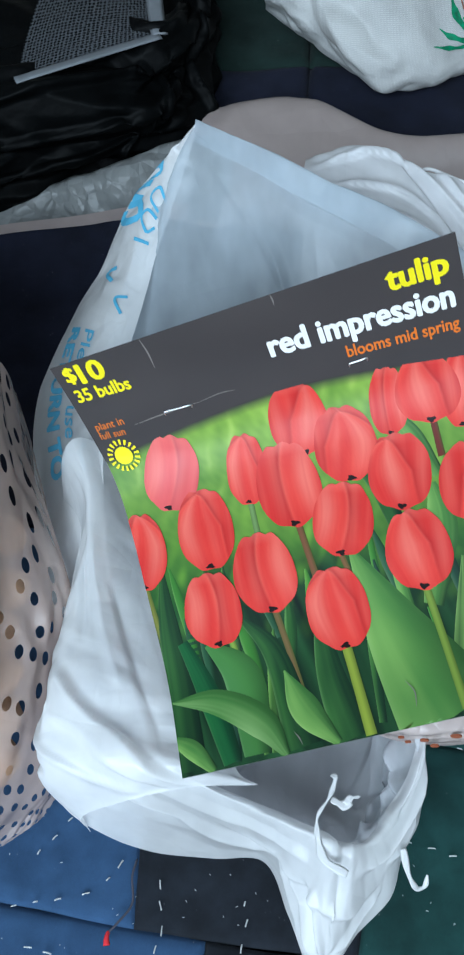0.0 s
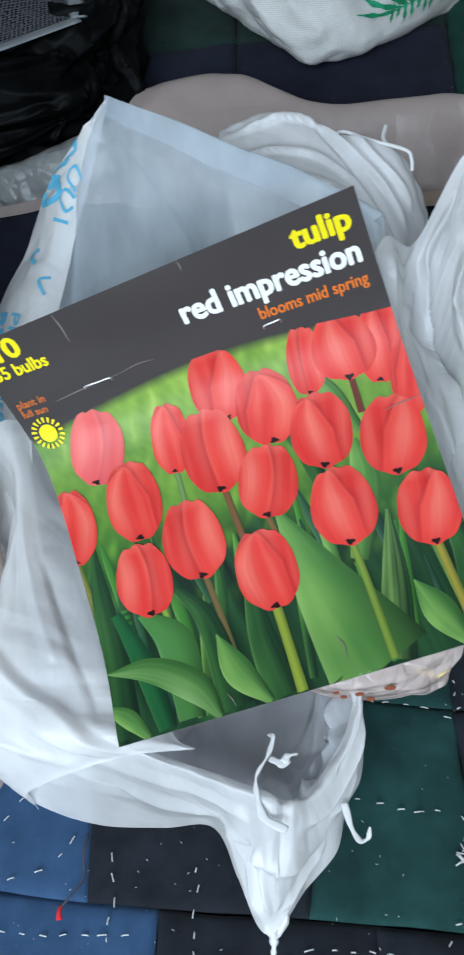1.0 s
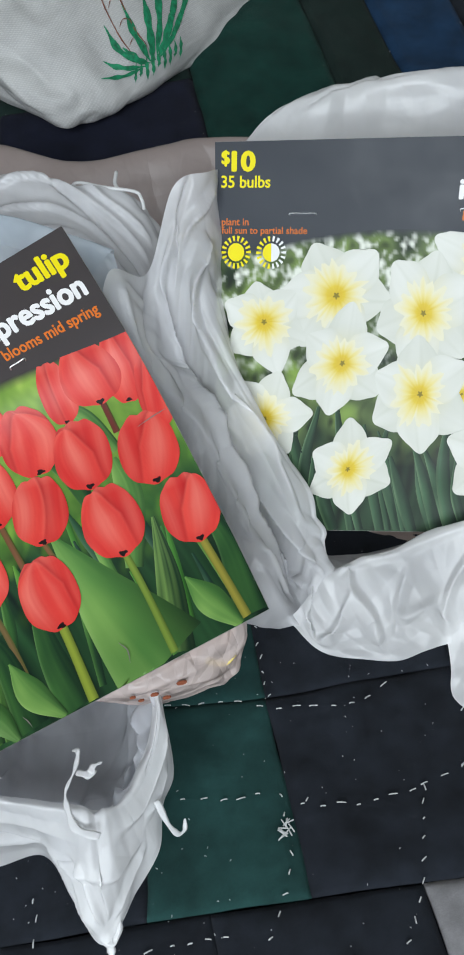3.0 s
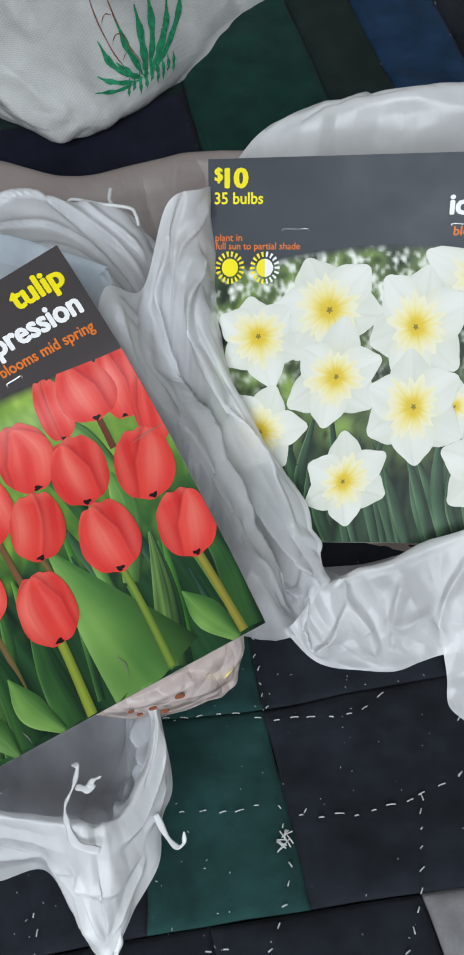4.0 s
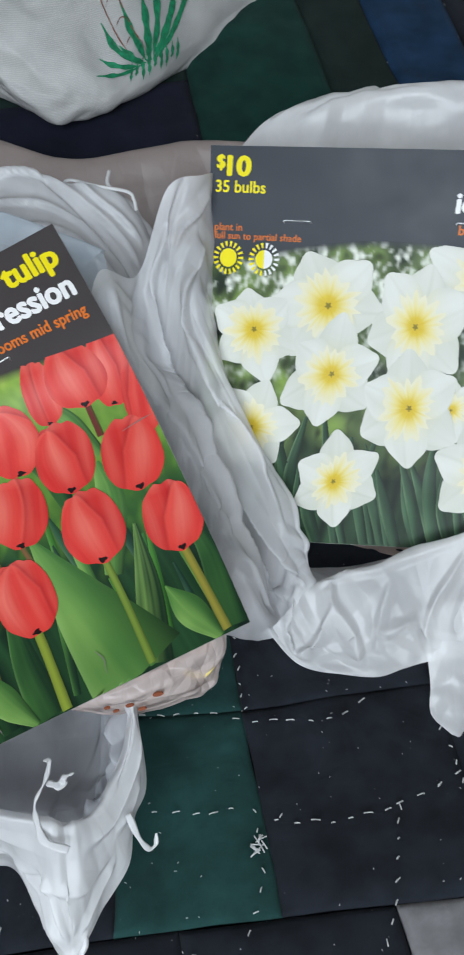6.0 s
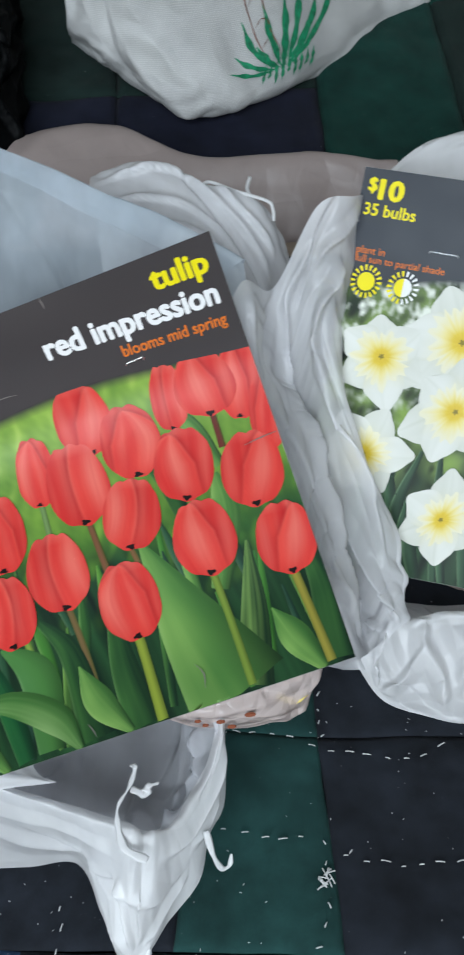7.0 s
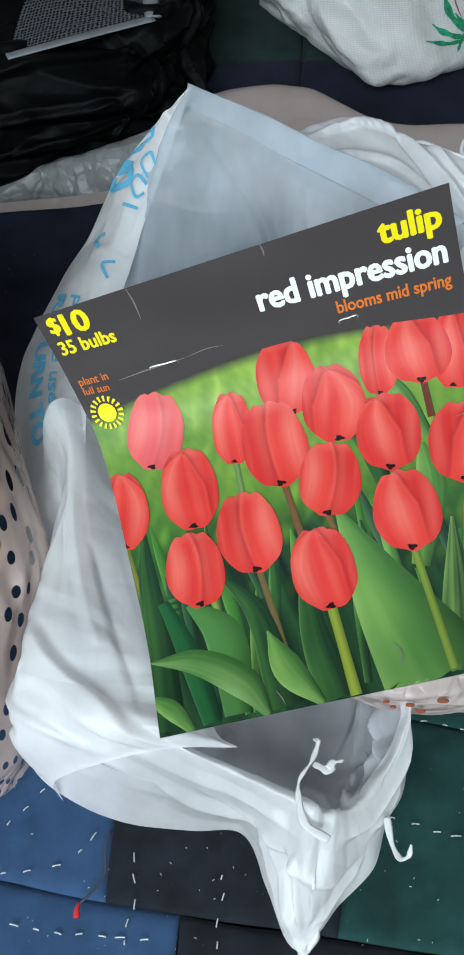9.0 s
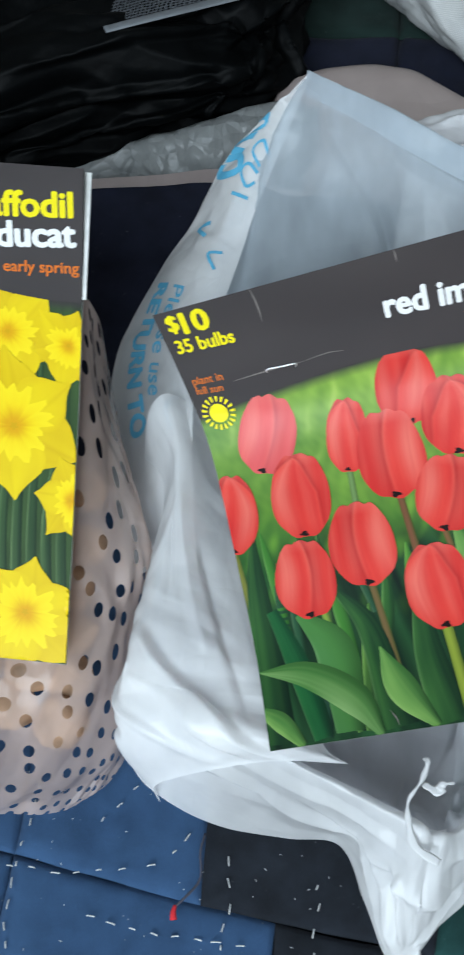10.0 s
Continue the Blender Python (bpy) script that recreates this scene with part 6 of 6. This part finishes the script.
sheet("sleeve_skin", [
    [(-2.95, 6.86, 0.62), (-2.3, 6.98, 0.68), (-1.6, 7.02, 0.72), (-1.18, 7.08, 0.74), (-0.6, 7.05, 0.74), (-0.2, 7.0, 0.72)],
    [(-2.95, 6.90, 0.80), (-2.3, 7.00, 0.86), (-1.6, 7.02, 0.95), (-1.1, 7.08, 1.02), (-0.6, 7.1, 1.1), (-0.2, 7.1, 1.1)],
    [(-2.95, 7.05, 0.86), (-2.3, 7.16, 0.95), (-1.6, 7.2, 1.12), (-1.0, 7.35, 1.25), (-0.55, 7.5, 1.32), (-0.2, 7.5, 1.3)],
    [(-2.95, 7.3, 0.82), (-2.3, 7.4, 0.86), (-1.6, 7.5, 0.95), (-1.0, 7.65, 1.0), (-0.55, 7.8, 1.08), (-0.2, 7.8, 1.08)],
], 60, 26, film("grey_sleeve_film", (0.27, 0.28, 0.28), 0.12, 0.25, rough=0.35), grey, 0.06, 1.5, 67, (0.7, 1, 1))

sheet("sealed_edge", [
    [(-2.95, 6.84, 0.64), (-2.3, 6.95, 0.70), (-1.6, 6.99, 0.74), (-1.18, 7.05, 0.76), (-0.6, 7.02, 0.76)],
    [(-2.95, 6.86, 0.74), (-2.3, 6.96, 0.79), (-1.6, 6.99, 0.85), (-1.14, 7.05, 0.89), (-0.6, 7.04, 0.92)],
], 40, 6, FILM_BEIGE, grey, 0.03, 2.0, 68, label="pale sealed edge")

# ---- black bag with a net pocket ----
kit = thing("sports_bag", "black nylon bag with a grey net pocket on the quilt", "bag")
sheet("bag_shell", [
    [(-4.6, 6.1, 0.40), (-3.6, 6.6, 0.60), (-2.4, 7.02, 0.72), (-1.3, 7.45, 0.85), (-0.75, 7.80, 0.98), (-0.50, 8.35, 1.10), (-0.47, 9.2, 1.38), (-0.5, 10.2, 1.6)],
    [(-4.6, 6.0, 1.0), (-3.6, 6.45, 1.12), (-2.4, 6.90, 1.25), (-1.3, 7.30, 1.40), (-0.72, 7.65, 1.52), (-0.44, 8.3, 1.60), (-0.42, 9.2, 1.8), (-0.45, 10.2, 1.95)],
    [(-4.6, 6.3, 1.75), (-3.6, 6.75, 1.88), (-2.4, 7.20, 1.95), (-1.35, 7.52, 1.97), (-0.80, 7.80, 2.04), (-0.50, 8.4, 2.10), (-0.46, 9.2, 2.2), (-0.5, 10.2, 2.3)],
    [(-4.6, 7.6, 2.25), (-3.6, 7.9, 2.30), (-2.4, 8.15, 2.30), (-1.5, 8.35, 2.25), (-0.95, 8.6, 2.22), (-0.65, 8.9, 2.25), (-0.6, 9.6, 2.4), (-0.6, 10.4, 2.5)],
    [(-4.6, 10.0, 2.8), (-3.6, 10.0, 2.8), (-2.4, 10.0, 2.75), (-1.6, 10.0, 2.7), (-1.1, 10.0, 2.65), (-0.8, 10.1, 2.6), (-0.7, 10.4, 2.6), (-0.7, 10.9, 2.6)],
], 130, 90, NYLON, kit, 0.20, 0.9, 71, (0.5, 1.4, 1), folds=[
    ([(0.10, 0.30), (0.30, 0.34), (0.50, 0.32), (0.66, 0.36)], 0.10, 0.05, 0.16), ([(0.20, 0.42), (0.38, 0.46), (0.58, 0.44), (0.72, 0.50)], 0.10, 0.16, 0.05),
    ([(0.22, 0.20), (0.40, 0.22), (0.60, 0.18)], 0.07, 0.05, 0.12), ([(0.30, 0.55), (0.45, 0.56), (0.60, 0.52)], -0.08, 0.10, 0.06),
    ([(0.62, 0.10), (0.66, 0.30), (0.70, 0.50), (0.72, 0.70)], 0.10, 0.06, 0.14), ([(0.76, 0.12), (0.80, 0.35), (0.82, 0.60)], 0.08, 0.12, 0.05),
    ([(0.42, 0.10), (0.52, 0.28), (0.60, 0.42)], 0.07, 0.04, 0.12), ([(0.12, 0.52), (0.28, 0.58), (0.42, 0.66)], 0.08, 0.05, 0.14)])
POCKET = [
    [(-2.0, 7.25, 1.98), (-1.65, 7.40, 2.02), (-1.22, 7.60, 2.06), (-0.80, 7.79, 2.10)],
    [(-1.95, 7.75, 2.18), (-1.6, 7.82, 2.22), (-1.2, 7.92, 2.23), (-0.85, 8.05, 2.20)],
    [(-1.85, 8.4, 2.42), (-1.55, 8.45, 2.42), (-1.2, 8.5, 2.40), (-0.90, 8.45, 2.34)],
]
sheet("net_pocket", POCKET, 24, 20, NET, kit, 0.04, 1.2, 73, label="grey net pocket")
tube("piping", [Vector(p) + Vector((0, -0.02, 0.02)) for p in POCKET[0]], 0.075, PIPING, kit, n=30, flat=0.18, label="pale grey piping")
tube("piping", [(-0.80, 7.78, 2.12), (-0.85, 8.05, 2.22), (-0.90, 8.45, 2.36)], 0.075, PIPING, kit, n=20, flat=0.18, label="pale grey piping")

# ---- white woven sack with a printed plant ----
sack = thing("woven_sack", "white woven sack printed with a green plant", "sack")
EDGE = [(0.10, 9.30, 1.95), (0.40, 8.98, 1.80), (0.66, 8.71, 1.68), (1.06, 8.35, 1.52), (1.50, 8.30, 1.46), (2.08, 8.58, 1.46), (2.92, 9.26, 1.50), (3.64, 9.91, 1.58), (4.3, 10.3, 1.65), (5.2, 10.9, 1.8)]


def shifted(dy, dz, dx=0.0):
    return [(x + dx, y + dy, z + dz) for x, y, z in EDGE]


SACK_RAILS = [[(x, y + 0.45, rise(x, y + 0.45) + 0.02) for x, y, z in EDGE], shifted(0.12, -0.14), shifted(0.0, 0.05), shifted(0.22, 0.42), shifted(0.75, 0.82), shifted(1.6, 1.15), shifted(2.8, 1.3), shifted(4.0, 1.2)]
sheet("sack_body", SACK_RAILS, 90, 60, SACKING, sack, 0.07, 0.6, 79)
SK = Laid(SHEETS[79])
if SK.at(0.5, 0.5, 10)[2] < SK.at(0.5, 0.5, 0)[2]:
    SK.up = -1.0
GREEN_INK = plain("green_sack_ink", (0.01, 0.20, 0.09), 0.6, vary=0.5, scale=200)
BROWN_INK = plain("brown_sack_ink", (0.20, 0.08, 0.05), 0.6, vary=0.3, scale=200)


def mark(points, w, material, name):
    """A brush-like stroke printed on the sack, thin at both ends."""
    c = spline([(a * SK.w, b * SK.h, 0) for a, b in points], 14)
    verts = []
    for k, p in enumerate(c):
        d = (c[min(k + 1, 13)] - c[max(k - 1, 0)]).normalized()
        ww = w * (0.15 + math.sin(math.pi * k / 13)) * (1 + 0.3 * math.sin(k * 5.0))
        for s in (-1, 1):
            verts.append(SK.at((p.x - d.y * s * ww) / SK.w, (p.y + d.x * s * ww) / SK.h, 1.5))
    mesh_object(name, verts, grid_faces(2, 14), material, sack)


PA, PB = 0.585, 0.315
for da, db, bend in ((-0.085, 0.09, 0.02), (-0.07, 0.17, 0.03), (-0.10, 0.045, 0.01), (-0.03, 0.20, 0.01), (0.005, 0.21, 0.0), (0.03, 0.23, -0.01), (0.055, 0.19, -0.02), (0.085, 0.20, -0.03), (0.035, 0.12, -0.01), (-0.045, 0.10, 0.01), (0.06, 0.13, -0.02), (0.0, 0.13, 0.0)):
    mark([(PA + 0.15 * da, PB + 0.02), (PA + da * 0.5 - bend * 0.5, PB + db * 0.55), (PA + da, PB + db)], 0.028, GREEN_INK, "printed_blade")
for k in range(9):
    a = PA - 0.035 + 0.009 * k
    mark([(a, PB - 0.02 + 0.015 * math.sin(k * 2)), (a + 0.004, PB + 0.01), (a + 0.006, PB + 0.045)], 0.014, GREEN_INK, "printed_blade")
for s in (-0.012, 0.012):
    mark([(PA - 0.015 + s, PB + 0.05), (PA - 0.04 + s * 1.2, PB + 0.17), (PA - 0.06 + s * 1.4, PB + 0.34)], 0.006, BROWN_INK, "printed_stalk")
for k in range(4):
    b = PB + 0.09 + 0.055 * k
    mark([(PA - 0.036 - 0.010 * k, b), (PA - 0.025 - 0.010 * k, b + 0.02), (PA - 0.012 - 0.010 * k, b + 0.01)], 0.005, BROWN_INK, "printed_stalk")

# ---- basting stitches, lint and a loose thread on the quilt ----
verts, faces = [], []
rng = random.Random(3)


def dash(x, y, ang, length, r=0.0042):
    first = len(verts)
    for k in range(5):
        s = k / 4
        px, py = x + math.cos(ang) * length * (s - 0.5), y + math.sin(ang) * length * (s - 0.5)
        z = rise(px, py) + 0.012 + 0.005 * math.sin(math.pi * s)
        for i in range(4):
            a = math.pi * i / 2
            verts.append(V((px - math.sin(ang) * r * math.cos(a), py + math.cos(ang) * r * math.cos(a), z + r * math.sin(a))))
    faces.extend(grid_faces(4, 5, first, closed=True))


def basting(points, gap=0.115, length=0.040, loose=0.25):
    c = [Vector((*p, 0)) for p in points]
    for a, b in zip(c, c[1:]):
        d = b - a
        n = max(1, round(d.length / gap))
        for k in range(n):
            p = a + d * ((k + 0.5) / n)
            dash(p.x + rng.uniform(-0.012, 0.012), p.y + rng.uniform(-0.012, 0.012), math.atan2(d.y, d.x) + rng.uniform(-loose, loose), length * rng.uniform(0.6, 1.4))


for pts in (
    [(0.95, 2.29), (1.27, 2.23), (1.50, 2.16), (1.64, 2.09), (1.85, 2.02), (2.19, 1.95), (2.44, 2.04)],
    [(0.90, 1.64), (1.15, 1.58), (1.48, 1.53)], [(1.61, 1.42), (1.92, 1.33), (2.25, 1.31), (2.42, 1.34), (2.59, 1.36), (2.84, 1.46), (3.3, 1.5)],
    [(-1.68, 1.25), (-1.31, 1.24), (-0.95, 1.30), (-0.79, 1.36), (-0.65, 1.54)], [(-1.0, 1.95), (-0.98, 1.8), (-1.06, 1.68), (-1.2, 1.5)], [(-1.55, 1.75), (-1.6, 1.1), (-1.5, 0.7)],
    [(-0.45, 1.45), (-0.42, 1.2), (-0.45, 0.9)], [(0.05, 1.35), (0.02, 1.0), (0.05, 0.7)], [(-1.2, 1.05), (-0.85, 0.98), (-0.3, 0.96)], [(0.2, 0.78), (0.7, 0.85), (1.1, 0.8)],
):
    basting(pts)
for pts in (
    [(1.56, 1.55), (1.50, 1.10), (1.26, 0.70)], [(2.40, 1.36), (2.28, 1.10), (2.20, 0.85), (1.95, 0.50)], [(1.70, 2.75), (1.66, 2.40), (1.65, 2.12)], [(1.70, 1.51), (1.68, 1.35)],
    [(2.80, 1.9), (2.78, 1.3), (2.74, 0.8), (2.7, 0.5)], [(2.6, 8.0), (2.62, 8.9)], [(0.9, 8.5), (2.3, 8.55)], [(4.6, 8.2), (6.2, 8.6)],
):
    basting(pts, 0.11, 0.028, 1.1)
for k in range(14):
    dash(1.52 + rng.uniform(-0.035, 0.035), 1.29 + rng.uniform(-0.04, 0.04), rng.uniform(0, 6.3), 0.06)
for k in range(150):
    x, y = rng.uniform(-1.7, 3.4), rng.uniform(0.45, 2.4)
    dash(x, y, rng.uniform(0, 6.3), rng.uniform(0.006, 0.016), 0.002)
for k in range(60):
    x, y = rng.uniform(0.2, 6.5), rng.uniform(7.6, 10)
    dash(x, y, rng.uniform(0, 6.3), rng.uniform(0.01, 0.04), 0.003)
st = mesh_object("basting_stitches", verts, faces, THREAD, quilt, "loose white hand stitches and lint")
tagged(st, kind="stuff")
thread = thing("loose_thread", "dark loose thread ending in a red tuft", "thread")
tube("strand", [(-0.585, 1.50, 0.04), (-0.60, 1.40, 0.05), (-0.585, 1.26, 0.05), (-0.65, 1.16, 0.06), (-0.70, 1.11, 0.05)], 0.007, DARK_THREAD, thread, n=24, sides=5)
tube("tuft", [(-0.70, 1.115, 0.05), (-0.705, 1.08, 0.055), (-0.70, 1.045, 0.05)], 0.016, RED_THREAD, thread, n=10, taper=lambda s: 0.6 + 0.6 * s)
